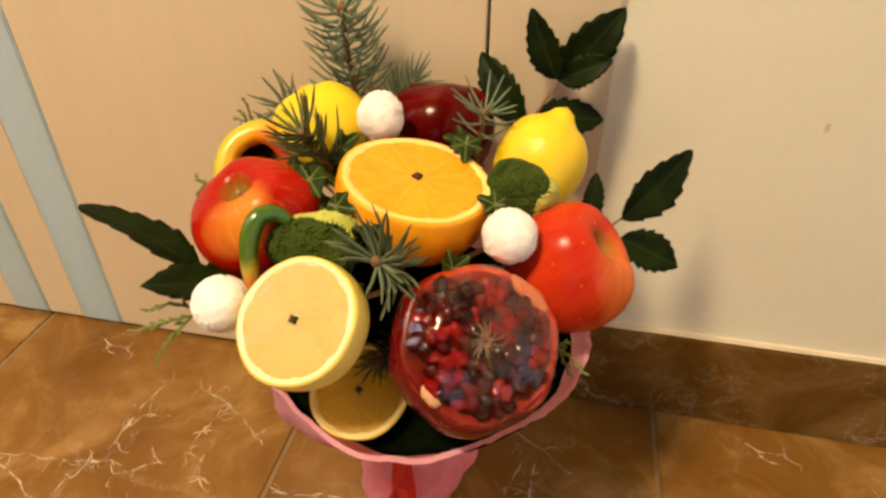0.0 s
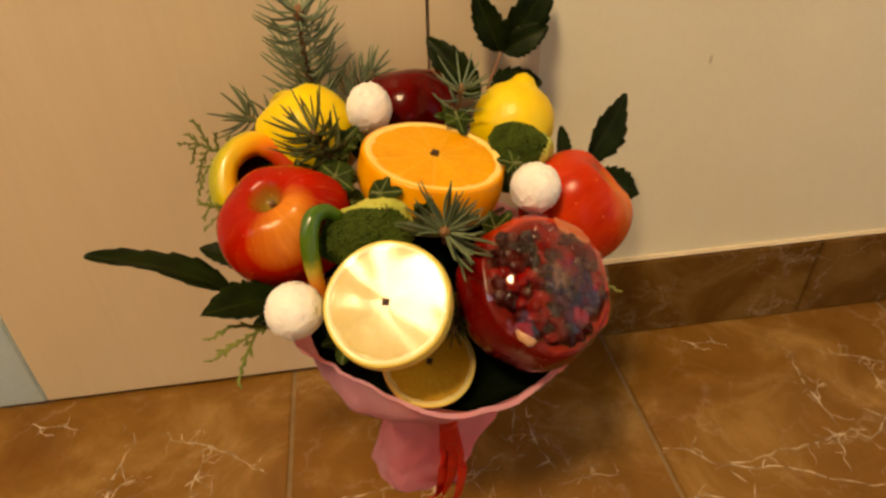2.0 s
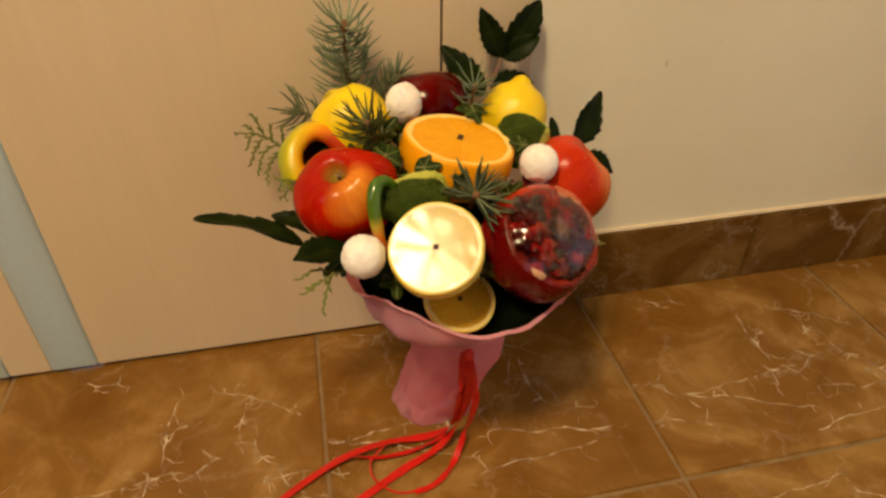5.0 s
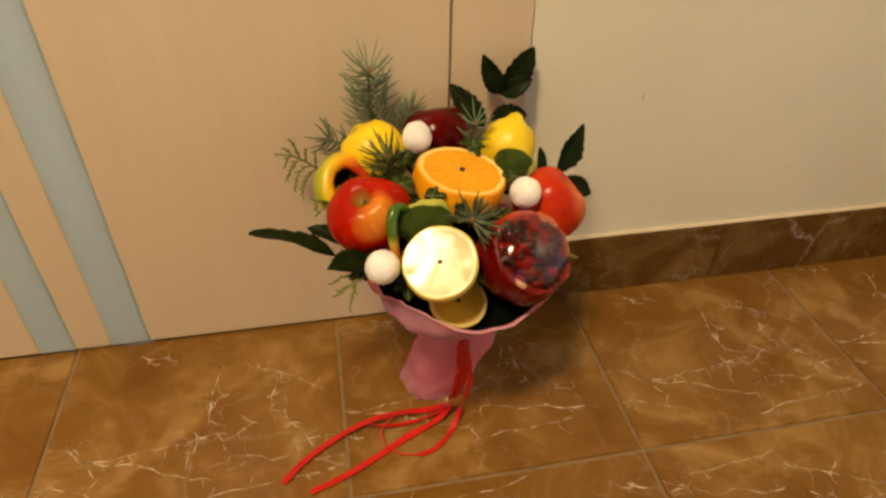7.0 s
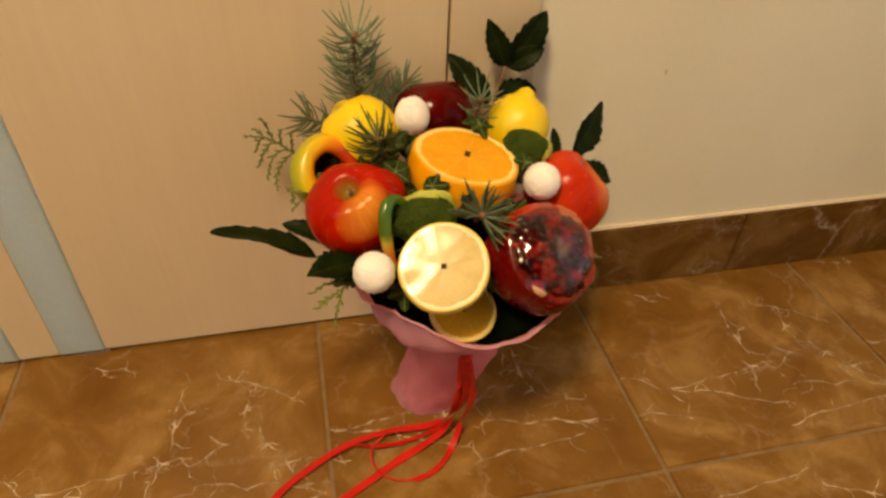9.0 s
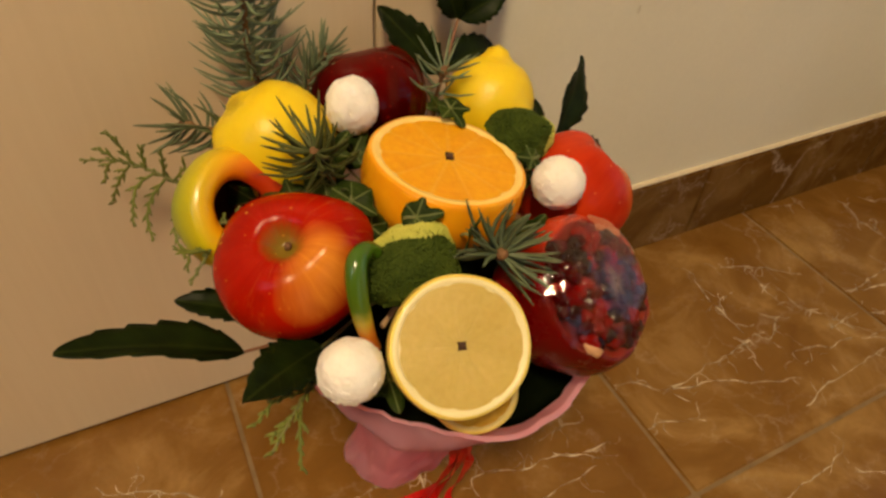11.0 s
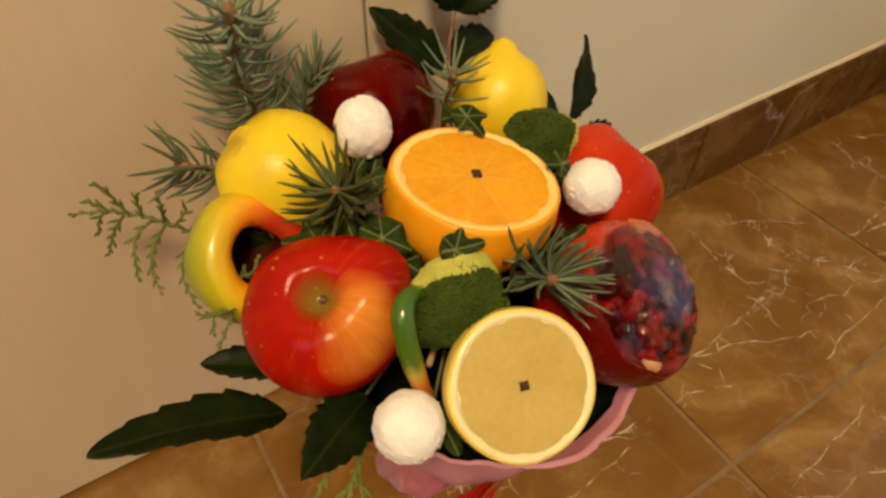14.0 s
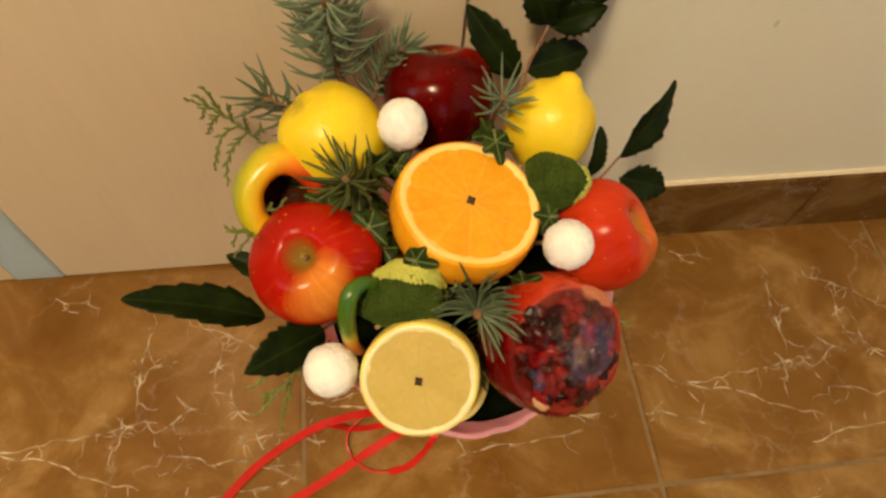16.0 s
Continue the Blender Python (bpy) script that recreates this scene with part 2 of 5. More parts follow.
def leaf_skin(name, dark, light, rib, rough=0.35, palmate=False):
    """Leaf with a paler midrib along x and side veins, or with veins that fan out from the stalk."""
    m, nt, b = nodes_of(name)
    n = Net(nt)
    v = n.coords()
    sep = nt.nodes.new("ShaderNodeSeparateXYZ")
    n.link(v, sep.inputs[0])
    ay = n.math("ABSOLUTE", sep.outputs[1])
    mid = n.math("LESS_THAN", ay, 0.0006)
    diag = n.math("MULTIPLY_ADD", ay, -0.9, sep.outputs[0])
    wave = n.math("PINGPONG", diag, 0.0042)
    side = n.math("LESS_THAN", wave, 0.00035)
    f = n.math("MAXIMUM", mid, n.math("MULTIPLY", side, 0.35))
    if palmate:
        r = n.math("SQRT", n.math("ADD", n.math("POWER", sep.outputs[0], 2.0), n.math("POWER", sep.outputs[1], 2.0)))
        fan = n.math("MULTIPLY", n.math("PINGPONG", n.math("ARCTAN2", sep.outputs[1], sep.outputs[0]), 0.525), r)
        f = n.math("MAXIMUM", n.math("LESS_THAN", fan, 0.00042), n.math("MULTIPLY", side, 0.12))
    body = n.ramp(n.noise(v, 60.0, 4), (0.3, dark), (0.7, light))
    n.link(n.mix(n.math("MULTIPLY", f, 0.6), body, rib), b.inputs["Base Color"])
    b.inputs["Roughness"].default_value = rough
    b.inputs["Specular IOR Level"].default_value = 0.06
    n.bump(b, n.math("MULTIPLY_ADD", wave, 90.0, n.noise(v, 150.0, 2)), 0.25, 0.0004)
    return m


def film_skin(name, gloss, creases=0.7, rough=0.07, milky=0.0, scale=58.0, share=1.0, most=1.0):
    """Clear cling film: mostly let through, the rest mirrored off its creases; milky adds a painted haze."""
    m = bpy.data.materials.new(name)
    m.use_nodes = True
    nt = m.node_tree
    nt.nodes.remove(nt.nodes["Principled BSDF"])
    n = Net(nt)
    v = n.coords()
    clear = n.add("ShaderNodeBsdfTransparent", Color=(0.97, 0.97, 0.97, 1))
    shine = n.add("ShaderNodeBsdfGlossy", Roughness=rough, Color=(1, 1, 1, 1))
    crease = n.add("ShaderNodeBump", Strength=creases, Distance=0.0022)
    n.link(n.noise(n.stretch(v, 1, 1, 0.3), scale, 3, 0.5, 1.2), crease.inputs["Height"])
    n.link(crease.outputs["Normal"], shine.inputs["Normal"])
    fr = n.add("ShaderNodeFresnel", IOR=1.45)
    n.link(crease.outputs["Normal"], fr.inputs["Normal"])
    mix = nt.nodes.new("ShaderNodeMixShader")
    n.link(n.math("MINIMUM", n.math("MULTIPLY_ADD", fr.outputs[0], share, gloss, clamp=True), most), mix.inputs[0])
    n.link(clear.outputs[0], mix.inputs[1])
    n.link(shine.outputs[0], mix.inputs[2])
    last = mix.outputs[0]
    # greyish haze over the middle, which also stands in for a soft reflection
    if milky:
        sep = nt.nodes.new("ShaderNodeSeparateXYZ")
        n.link(v, sep.inputs[0])
        r = n.math("SQRT", n.math("ADD", n.math("POWER", n.math("SUBTRACT", sep.outputs[0], 0.007), 2.0), n.math("POWER", sep.outputs[1], 2.0)))
        r = n.math("MULTIPLY_ADD", n.noise(v, 140.0, 4, 0.6, 0.8), -0.020, r)
        spot = n.ramp(n.math("MULTIPLY_ADD", r, 40.0, 0.5), (0.30, (1, 1, 1)), (0.92, (0, 0, 0)))
        spot = n.math("MULTIPLY", spot, n.ramp(n.noise(v, 110.0, 4, 0.6, 0.5), (0.40, (0.25, 0.25, 0.25)), (0.60, (1, 1, 1))))
        haze = n.add("ShaderNodeBsdfGlossy", Roughness=0.34, Color=(0.9, 0.9, 0.92, 1))
        n.link(crease.outputs["Normal"], haze.inputs["Normal"])
        dull = n.add("ShaderNodeBsdfDiffuse", Color=(0.13, 0.085, 0.085, 1))
        both = nt.nodes.new("ShaderNodeMixShader")
        both.inputs[0].default_value = 0.62
        n.link(haze.outputs[0], both.inputs[1])
        n.link(dull.outputs[0], both.inputs[2])
        haze = both
        mix2 = nt.nodes.new("ShaderNodeMixShader")
        n.link(n.math("MULTIPLY", spot, milky), mix2.inputs[0])
        n.link(last, mix2.inputs[1])
        n.link(haze.outputs[0], mix2.inputs[2])
        last = mix2.outputs[0]
    n.link(last, nt.nodes["Material Output"].inputs["Surface"])
    return m


def rind_skin():
    """Pomegranate rind; its colour holds a shaded crimson side and a lit orange-red one."""
    m, nt, b = nodes_of("pomegranate_skin")
    n = Net(nt)
    v = n.coords()
    lit_side = nt.nodes.new("ShaderNodeVectorMath")
    lit_side.operation = "DOT_PRODUCT"
    n.link(v, lit_side.inputs[0])
    lit_side.inputs[1].default_value = (0.62, 0.74, -0.26)
    blotch = n.noise(v, 30.0, 4, 0.55, 0.5)
    # painted light: the rind brightens towards its upper back
    f = n.math("ADD", n.math("MULTIPLY", lit_side.outputs["Value"], 11.0), n.math("MULTIPLY_ADD", blotch, 0.5, 0.15), clamp=True)
    n.link(n.ramp(f, (0.22, (0.11, 0.0014, 0.0012)), (0.50, (0.32, 0.006, 0.002)), (0.85, (0.56, 0.060, 0.014))), b.inputs["Base Color"])
    n.link(n.math("MULTIPLY_ADD", n.noise(v, 90.0, 4), 0.2, 0.16), b.inputs["Roughness"])
    b.inputs["Specular IOR Level"].default_value = 0.25
    n.bump(b, n.noise(v, 90.0, 4), 0.1, 0.0005)
    return m


def aril_skin():
    """Juicy pomegranate seeds, from nearly black to clear red."""
    m, nt, b = nodes_of("pomegranate_aril")
    n = Net(nt)
    info = nt.nodes.new("ShaderNodeObjectInfo")
    v = n.coords()
    tone = n.math("MULTIPLY_ADD", n.noise(v, 0.9, 2), 0.3, n.math("MULTIPLY", info.outputs["Random"], 0.75))
    n.link(n.ramp(tone, (0.2, (0.016, 0.0004, 0.0004)), (0.55, (0.048, 0.0006, 0.0006)), (0.85, (0.20, 0.0025, 0.002))), b.inputs["Base Color"])
    b.inputs["Roughness"].default_value = 0.12
    b.inputs["Specular IOR Level"].default_value = 0.22
    return m


def glow(name, color, strength):
    m, nt, b = nodes_of(name)
    b.inputs["Base Color"].default_value = (*color, 1)
    b.inputs["Emission Color"].default_value = (*color, 1)
    b.inputs["Emission Strength"].default_value = strength
    return m


def door_wood():
    """Pale beech laminate with upright grain."""
    m, nt, b = nodes_of("pale_beech")
    n = Net(nt)
    v = n.coords()
    grain = n.noise(n.stretch(v, 1, 1, 0.05), 130.0, 5, 0.6, 0.4)
    band = n.noise(n.stretch(v, 1, 1, 0.12), 9.0, 3)
    f = n.math("MULTIPLY_ADD", band, 0.5, n.math("MULTIPLY", grain, 0.5))
    n.link(n.ramp(f, (0.25, (0.59, 0.485, 0.335)), (0.75, (0.655, 0.55, 0.395))), b.inputs["Base Color"])
    b.inputs["Roughness"].default_value = 0.42
    n.bump(b, grain, 0.06, 0.0004)
    return m


def pepper_skin():
    """Ripening pepper: green back, yellow, orange towards the hollow of the bend."""
    m, nt, b = nodes_of("ripening_pepper_skin")
    n = Net(nt)
    v = n.coords()
    sep = nt.nodes.new("ShaderNodeSeparateXYZ")
    n.link(v, sep.inputs[0])
    r = n.math("SQRT", n.math("ADD", n.math("POWER", sep.outputs[0], 2.0), n.math("POWER", sep.outputs[1], 2.0)))
    f = n.math("MULTIPLY_ADD", n.noise(v, 45.0, 3), 0.22, n.math("MULTIPLY_ADD", r, 18.0, -0.22))
    f = n.math("MULTIPLY_ADD", sep.outputs[0], -13.0, f)
    f = n.math("MULTIPLY_ADD", sep.outputs[2], -9.0, f)
    n.link(n.ramp(f, (0.08, (0.45, 0.035, 0.004)), (0.22, (0.76, 0.20, 0.006)), (0.38, (0.74, 0.40, 0.008)), (0.66, (0.52, 0.44, 0.010)), (0.95, (0.26, 0.31, 0.012))), b.inputs["Base Color"])
    b.inputs["Roughness"].default_value = 0.3
    b.inputs["Coat Weight"].default_value = 0.12
    n.bump(b, n.noise(v, 60.0, 2), 0.08, 0.0006)
    return m


def chili_skin():
    m, nt, b = nodes_of("green_chili_skin")
    n = Net(nt)
    v = n.coords()
    sep = nt.nodes.new("ShaderNodeSeparateXYZ")
    n.link(v, sep.inputs[0])
    f = n.math("MULTIPLY_ADD", n.noise(v, 70.0, 3), 0.25, n.math("MULTIPLY_ADD", sep.outputs[2], 16.0, 0.45))
    n.link(n.ramp(f, (0.26, (0.55, 0.16, 0.02)), (0.42, (0.38, 0.30, 0.03)), (0.56, (0.07, 0.13, 0.008)), (0.85, (0.04, 0.115, 0.006))), b.inputs["Base Color"])
    b.inputs["Roughness"].default_value = 0.25
    b.inputs["Coat Weight"].default_value = 0.3
    return m


def tissue():
    """Pink tissue paper, crumpled, that lets some light through."""
    m, nt, b = nodes_of("pink_tissue_paper")
    n = Net(nt)
    v = n.coords()
    crumple = n.noise(n.stretch(v, 1, 1, 0.7), 26.0, 4, 0.55, 0.9)
    n.link(n.ramp(crumple, (0.3, (0.92, 0.42, 0.56)), (0.7, (0.96, 0.57, 0.73))), b.inputs["Base Color"])
    b.inputs["Roughness"].default_value = 0.6
    n.bump(b, crumple, 0.7, 0.005)
    tr = n.add("ShaderNodeBsdfTranslucent", Color=(1.0, 0.43, 0.48, 1))
    mix = nt.nodes.new("ShaderNodeMixShader")
    mix.inputs[0].default_value = 0.60
    n.link(b.outputs[0], mix.inputs[1])
    n.link(tr.outputs[0], mix.inputs[2])
    n.link(mix.outputs[0], nt.nodes["Material Output"].inputs["Surface"])
    return m


def frosted():
    m, nt, b = nodes_of("frosted_glass")
    n = Net(nt)
    v = n.coords()
    n.link(n.ramp(n.noise(v, 300.0, 3), (0.3, (0.52, 0.58, 0.52)), (0.7, (0.60, 0.66, 0.60))), b.inputs["Base Color"])
    b.inputs["Roughness"].default_value = 0.16
    tr = n.add("ShaderNodeBsdfTranslucent", Color=(0.75, 0.85, 0.85, 1))
    mix = nt.nodes.new("ShaderNodeMixShader")
    mix.inputs[0].default_value = 0.45
    n.link(b.outputs[0], mix.inputs[1])
    n.link(tr.outputs[0], mix.inputs[2])
    n.link(mix.outputs[0], nt.nodes["Material Output"].inputs["Surface"])
    return m


WALL = plain("cream_wall_paint", (0.68, 0.66, 0.53), (0.74, 0.72, 0.585), 30, 0.7, 0.12, 0.0008, fine=240)
SMUDGE = plain("grey_smudge", (0.53, 0.49, 0.38), (0.60, 0.56, 0.44), 200, 0.8)
# unseen walls and ceiling, darkened so that less light bounces into the shadows
DARK_WALL = plain("dark_unseen_wall", (0.11, 0.07, 0.04), (0.18, 0.12, 0.07), 40, 0.5, 0.1)
CEIL = plain("dark_unseen_ceiling", (0.26, 0.20, 0.14), (0.34, 0.27, 0.20), 20, 0.8, 0.1)
CAULK = plain("cream_edge_strip", (0.62, 0.53, 0.39), (0.74, 0.65, 0.49), 120, 0.6, 0.3)
GROUT = plain("tan_grout", (0.14, 0.088, 0.036), (0.24, 0.157, 0.072), 200, 0.85, 0.4)
MARBLE = marble("brown_marbled_tile", 1.0, 0.20, 0.22)
VEIN = vein_skin()
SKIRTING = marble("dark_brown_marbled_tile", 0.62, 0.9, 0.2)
DOOR = door_wood()
GAP = plain("door_gap_shade", (0.012, 0.005, 0.002), (0.028, 0.012, 0.005), 90, 0.8)
GLASS = frosted()
BRACKET = plain("white_enamel", (0.78, 0.77, 0.74), (0.85, 0.84, 0.80), 30, 0.35)
DIFFUSER = glow("lit_opal_glass", (1.0, 0.80, 0.55), 3.0)
SKY = glow("daylight_behind", (0.55, 0.68, 1.0), 0.22)
SKY_BRIGHT = glow("bright_daylight_behind", (0.60, 0.76, 1.0), 0.62)
SKY_DOOR = glow("daylight_behind_door", (0.58, 0.71, 0.88), 2.1)
WINDOW_FRAME = plain("white_window_frame", (0.75, 0.75, 0.73), (0.82, 0.82, 0.80), 30, 0.4)
RED_APPLE = apple_skin("red_yellow_apple_skin", (0.90, 0.44, 0.05), (0.42, 0.010, 0.0015), (0.24, 0.003, 0.001), 0.085, (0.52, -0.30, 0.80))
RED_APPLE_2 = apple_skin("orange_red_apple_skin", (0.74, 0.23, 0.050), (0.56, 0.045, 0.010), (0.36, 0.012, 0.003), 0.02, (-0.2, -0.5, 0.8))
# the dark apple's redder upper left is a reflection painted into its skin
DARK_APPLE = apple_skin("dark_red_apple_skin", (0.42, 0.014, 0.003), (0.100, 0.0012, 0.0006), (0.030, 0.0005, 0.0003), 0.04, (-0.55, 0.0, 0.8), 0.16)
TWIG = plain("brown_twig", (0.11, 0.05, 0.02), (0.24, 0.12, 0.05), 300, 0.7, 0.4)
STEM_GREEN = plain("green_stem", (0.10, 0.12, 0.04), (0.20, 0.20, 0.07), 300, 0.6, 0.3)
STEM_RED = plain("reddish_stem", (0.16, 0.06, 0.03), (0.28, 0.14, 0.07), 300, 0.6, 0.3)
LEMON = peel("lemon_peel", (0.76, 0.53, 0.012), (0.84, 0.65, 0.03))
LEMON_GREENISH = peel("greenish_lemon_peel", (0.70, 0.52, 0.010), (0.85, 0.63, 0.022), stain=(0.006, 0.002, 0.030))
LEMON_PALE = peel("pale_lemon_peel", (0.80, 0.59, 0.09), (0.86, 0.71, 0.19))
ORANGE = peel("orange_peel", (0.80, 0.30, 0.006), (0.86, 0.40, 0.012))
PITH = plain("citrus_pith", (0.74, 0.66, 0.35), (0.82, 0.75, 0.46), 200, 0.5, 0.2, coat=0.3, coat_rough=0.08)
PITH_O = plain("orange_pith", (0.88, 0.57, 0.13), (0.91, 0.69, 0.26), 200, 0.5, 0.2)
LEMON_PULP = pulp("lemon_pulp", (0.46, 0.345, 0.082), (0.58, 0.45, 0.15), 0.0)
# pith and pulp copies for the shaded low half, warm light put into their colour
PITH_SHADE = plain("citrus_pith_shade_copy", (0.74, 0.56, 0.16), (0.84, 0.70, 0.32), 200, 0.5, 0.2)
LEMON_PULP_2 = pulp("lemon_pulp_shade_copy", (0.58, 0.29, 0.014), (0.76, 0.47, 0.05), 0.08)
ORANGE_PULP = pulp("orange_pulp", (0.71, 0.285, 0.004), (0.86, 0.435, 0.015), 0.0, 11, 0.14)
CLOVE = plain("dried_clove", (0.035, 0.014, 0.006), (0.08, 0.035, 0.015), 600, 0.8, 0.5)
COCONUT = plain("white_coconut_flakes", (0.80, 0.77, 0.72), (0.90, 0.88, 0.85), 260, 0.6, 0.3, 0.0006, coat=0.12, coat_rough=0.2, sss=0.1)
POM_SKIN = rind_skin()
POM_PITH = plain("pomegranate_pith", (0.09, 0.0025, 0.002), (0.30, 0.020, 0.008), 130, 0.5, 0.3, spec=0.2)
POM_FLESH = plain("pomegranate_membrane", (0.34, 0.050, 0.018), (0.60, 0.22, 0.09), 160, 0.4, 0.3)
POM_CREAM = plain("cream_membrane", (0.46, 0.20, 0.09), (0.70, 0.45, 0.24), 160, 0.4, 0.3)
ARIL = aril_skin()
FILM = film_skin("cling_film", 0.0, 0.30, 0.05, 0.06, share=1.0, most=0.18)
FILM_FLAT = film_skin("taut_cling_film", 0.0, 0.18, 0.15, scale=17.0, share=0.55)
BROC = plain("broccoli_buds", (0.022, 0.042, 0.005), (0.068, 0.098, 0.015), 320, 0.75, 0.5, 0.0008, spec=0.1)
BROC_EDGE = plain("broccoli_young_buds", (0.34, 0.38, 0.05), (0.54, 0.54, 0.11), 250, 0.6, 0.4)
NEEDLE = plain("blue_green_needles", (0.095, 0.145, 0.080), (0.22, 0.280, 0.170), 180, 0.5, 0.1)
NEEDLE_3 = plain("deep_blue_green_needles", (0.056, 0.085, 0.042), (0.145, 0.180, 0.095), 180, 0.5, 0.1)
NEEDLE_2 = plain("green_needles", (0.034, 0.048, 0.010), (0.110, 0.128, 0.032), 180, 0.5, 0.1)
THUJA = plain("thuja_scales", (0.060, 0.085, 0.008), (0.175, 0.205, 0.026), 220, 0.6, 0.2)
MAHONIA = leaf_skin("dark_serrated_leaf", (0.0025, 0.005, 0.001), (0.010, 0.018, 0.003), (0.024, 0.034, 0.007), 0.42)
IVY = leaf_skin("dark_ivy_leaf", (0.006, 0.014, 0.002), (0.034, 0.056, 0.009), (0.17, 0.20, 0.07), 0.45, True)
# almost black without gloss: the shade of the gaps put into the colour
FOAM = plain("near_black_foam", (0.0015, 0.0025, 0.001), (0.004, 0.006, 0.002), 150, 0.95, 0.5, spec=0.0)
PEPPER = pepper_skin()
# the hollow's shade is put into this dark colour
PEPPER_IN = plain("pepper_inner_shade", (0.020, 0.004, 0.002), (0.06, 0.012, 0.003), 120, 0.6, spec=0.05)
CHILI = chili_skin()
PAPER = tissue()
RIBBON = plain("red_satin_ribbon", (0.44, 0.005, 0.003), (0.64, 0.012, 0.007), 160, 0.42, 0.1)
SKEWER = plain("bamboo_skewer", (0.40, 0.26, 0.12), (0.55, 0.38, 0.2), 200, 0.6)


# ---- mesh helpers ----
def thing(name, m, label="", category="", group="", kind=""):
    ob = new(name)
    ob.empty_display_size = 0.01
    ob.matrix_world = m
    return tagged(ob, label, category, group, kind)


def to_mesh(name, bm, material, smooth=True):
    me = bpy.data.meshes.new(name)
    bmesh.ops.recalc_face_normals(bm, faces=bm.faces)
    bm.to_mesh(me)
    bm.free()
    for mt in material if isinstance(material, (list, tuple)) else [material]:
        me.materials.append(mt)
    if smooth:
        me.polygons.foreach_set("use_smooth", [True] * len(me.polygons))
    return me


def part(name, bm, material, parent=None, label="", smooth=True, m=None, kind=""):
    ob = new(name, to_mesh(name, bm, material, smooth))
    ob.parent = parent
    if m is not None:
        ob.matrix_local = m
    return tagged(ob, label, kind=kind)


def solid(name, bm, material, label, category="", kind="", group="", smooth=False, m=None):
    """A top-level thing that is one mesh."""
    ob = new(name, to_mesh(name, bm, material, smooth))
    if m is not None:
        ob.matrix_world = m
    return tagged(ob, label, category, group, kind)


def box(x0, y0, z0, x1, y1, z1, bevel=0.0, bm=None):
    bm = bm or bmesh.new()
    r = bmesh.ops.create_cube(bm, size=1, matrix=Matrix.LocRotScale(((x0 + x1) / 2, (y0 + y1) / 2, (z0 + z1) / 2), None, (x1 - x0, y1 - y0, z1 - z0)))
    if bevel:
        edges = list({e for v in r["verts"] for e in v.link_edges})
        bmesh.ops.bevel(bm, geom=edges, offset=bevel, segments=2, affect="EDGES")
    return bm


def grid_mesh(rows, closed=True, cap_start=False, cap_end=False, bm=None):
    """A skin over rows of points; closed: each row is a ring."""
    bm = bm or bmesh.new()
    vs = [[bm.verts.new(p) for p in row] for row in rows]
    n = len(vs[0])
    for a, b in zip(vs, vs[1:]):
        for i in range(n if closed else n - 1):
            j = (i + 1) % n
            bm.faces.new((a[i], a[j], b[j], b[i]))
    if cap_start:
        bm.faces.new(vs[0])
    if cap_end:
        bm.faces.new(vs[-1])
    return bm


def lathe(profile, n=40, wobble=None, bm=None):
    """Turn (radius, z) pairs round z. wobble(angle, z) scales the radius. Ends at radius 0 close."""
    rows = []
    for r, z in profile:
        r = max(r, 1e-5)
        rows.append([(r * (wobble(a, z) if wobble else 1) * math.cos(a), r * (wobble(a, z) if wobble else 1) * math.sin(a), z)
                     for a in (2 * math.pi * i / n for i in range(n))])
    bm = grid_mesh(rows, True, bm=bm)
    bmesh.ops.remove_doubles(bm, verts=bm.verts, dist=2e-5)
    return bm


def spline(points, per=8):
    """A smooth line through the points."""
    p = [Vector(q) for q in points]
    p = [2 * p[0] - p[1]] + p + [2 * p[-1] - p[-2]]
    out = []
    for i in range(1, len(p) - 2):
        for k in range(per):
            t = k / per
            a, b, c, d = p[i - 1:i + 3]
            out.append(0.5 * (2 * b + (c - a) * t + (2 * a - 5 * b + 4 * c - d) * t * t + (3 * b - a - 3 * c + d) * t ** 3))
    return out + [p[-2]]


def tube(path, radius, n=8, bm=None):
    """A tube along a line; radius: a number or a function of 0..1."""
    rows = []
    side = None
    for i, p in enumerate(path):
        d = (path[min(i + 1, len(path) - 1)] - path[max(i - 1, 0)]).normalized()
        side = d.orthogonal().normalized() if side is None else (side - d * side.dot(d)).normalized()
        up = d.cross(side)
        r = radius(i / (len(path) - 1)) if callable(radius) else radius
        rows.append([p + r * (math.cos(a) * side + math.sin(a) * up) for a in (2 * math.pi * k / n for k in range(n))])
    return grid_mesh(rows, True, True, True, bm)


def aim(at, axis, hint=(0, 0, 1)):
    """A pose at a place whose z runs along axis, with y near to hint."""
    z = Vector(axis).normalized()
    x = Vector(hint).cross(z)
    x = x.normalized() if x.length > 1e-4 else z.orthogonal().normalized()
    m = Matrix((x, z.cross(x), z)).transposed().to_4x4()
    m.translation = at
    return m


def along(base, tip, normal):
    """A pose at base whose x runs to tip and whose z is near to normal; and the length."""
    x = Vector(tip) - Vector(base)
    n = Vector(normal)
    z = (n - x * (n.dot(x) / x.length_squared)).normalized()
    xn = x.normalized()
    m = Matrix((xn, z.cross(xn), z)).transposed().to_4x4()
    m.translation = base
    return m, x.length


HEART = Vector((-0.012, 0.362, 0.235))


def skewer(parent, start=0.0):
    """The stick that holds a fruit in the bunch."""
    inv = parent.matrix_world.inverted()
    a, b = inv @ parent.matrix_world.translation, inv @ HEART
    a = a.lerp(b, start)
    part("skewer", tube([a, a.lerp(b, 0.5), b], 0.0015, 6), SKEWER, parent, "thin bamboo stick")


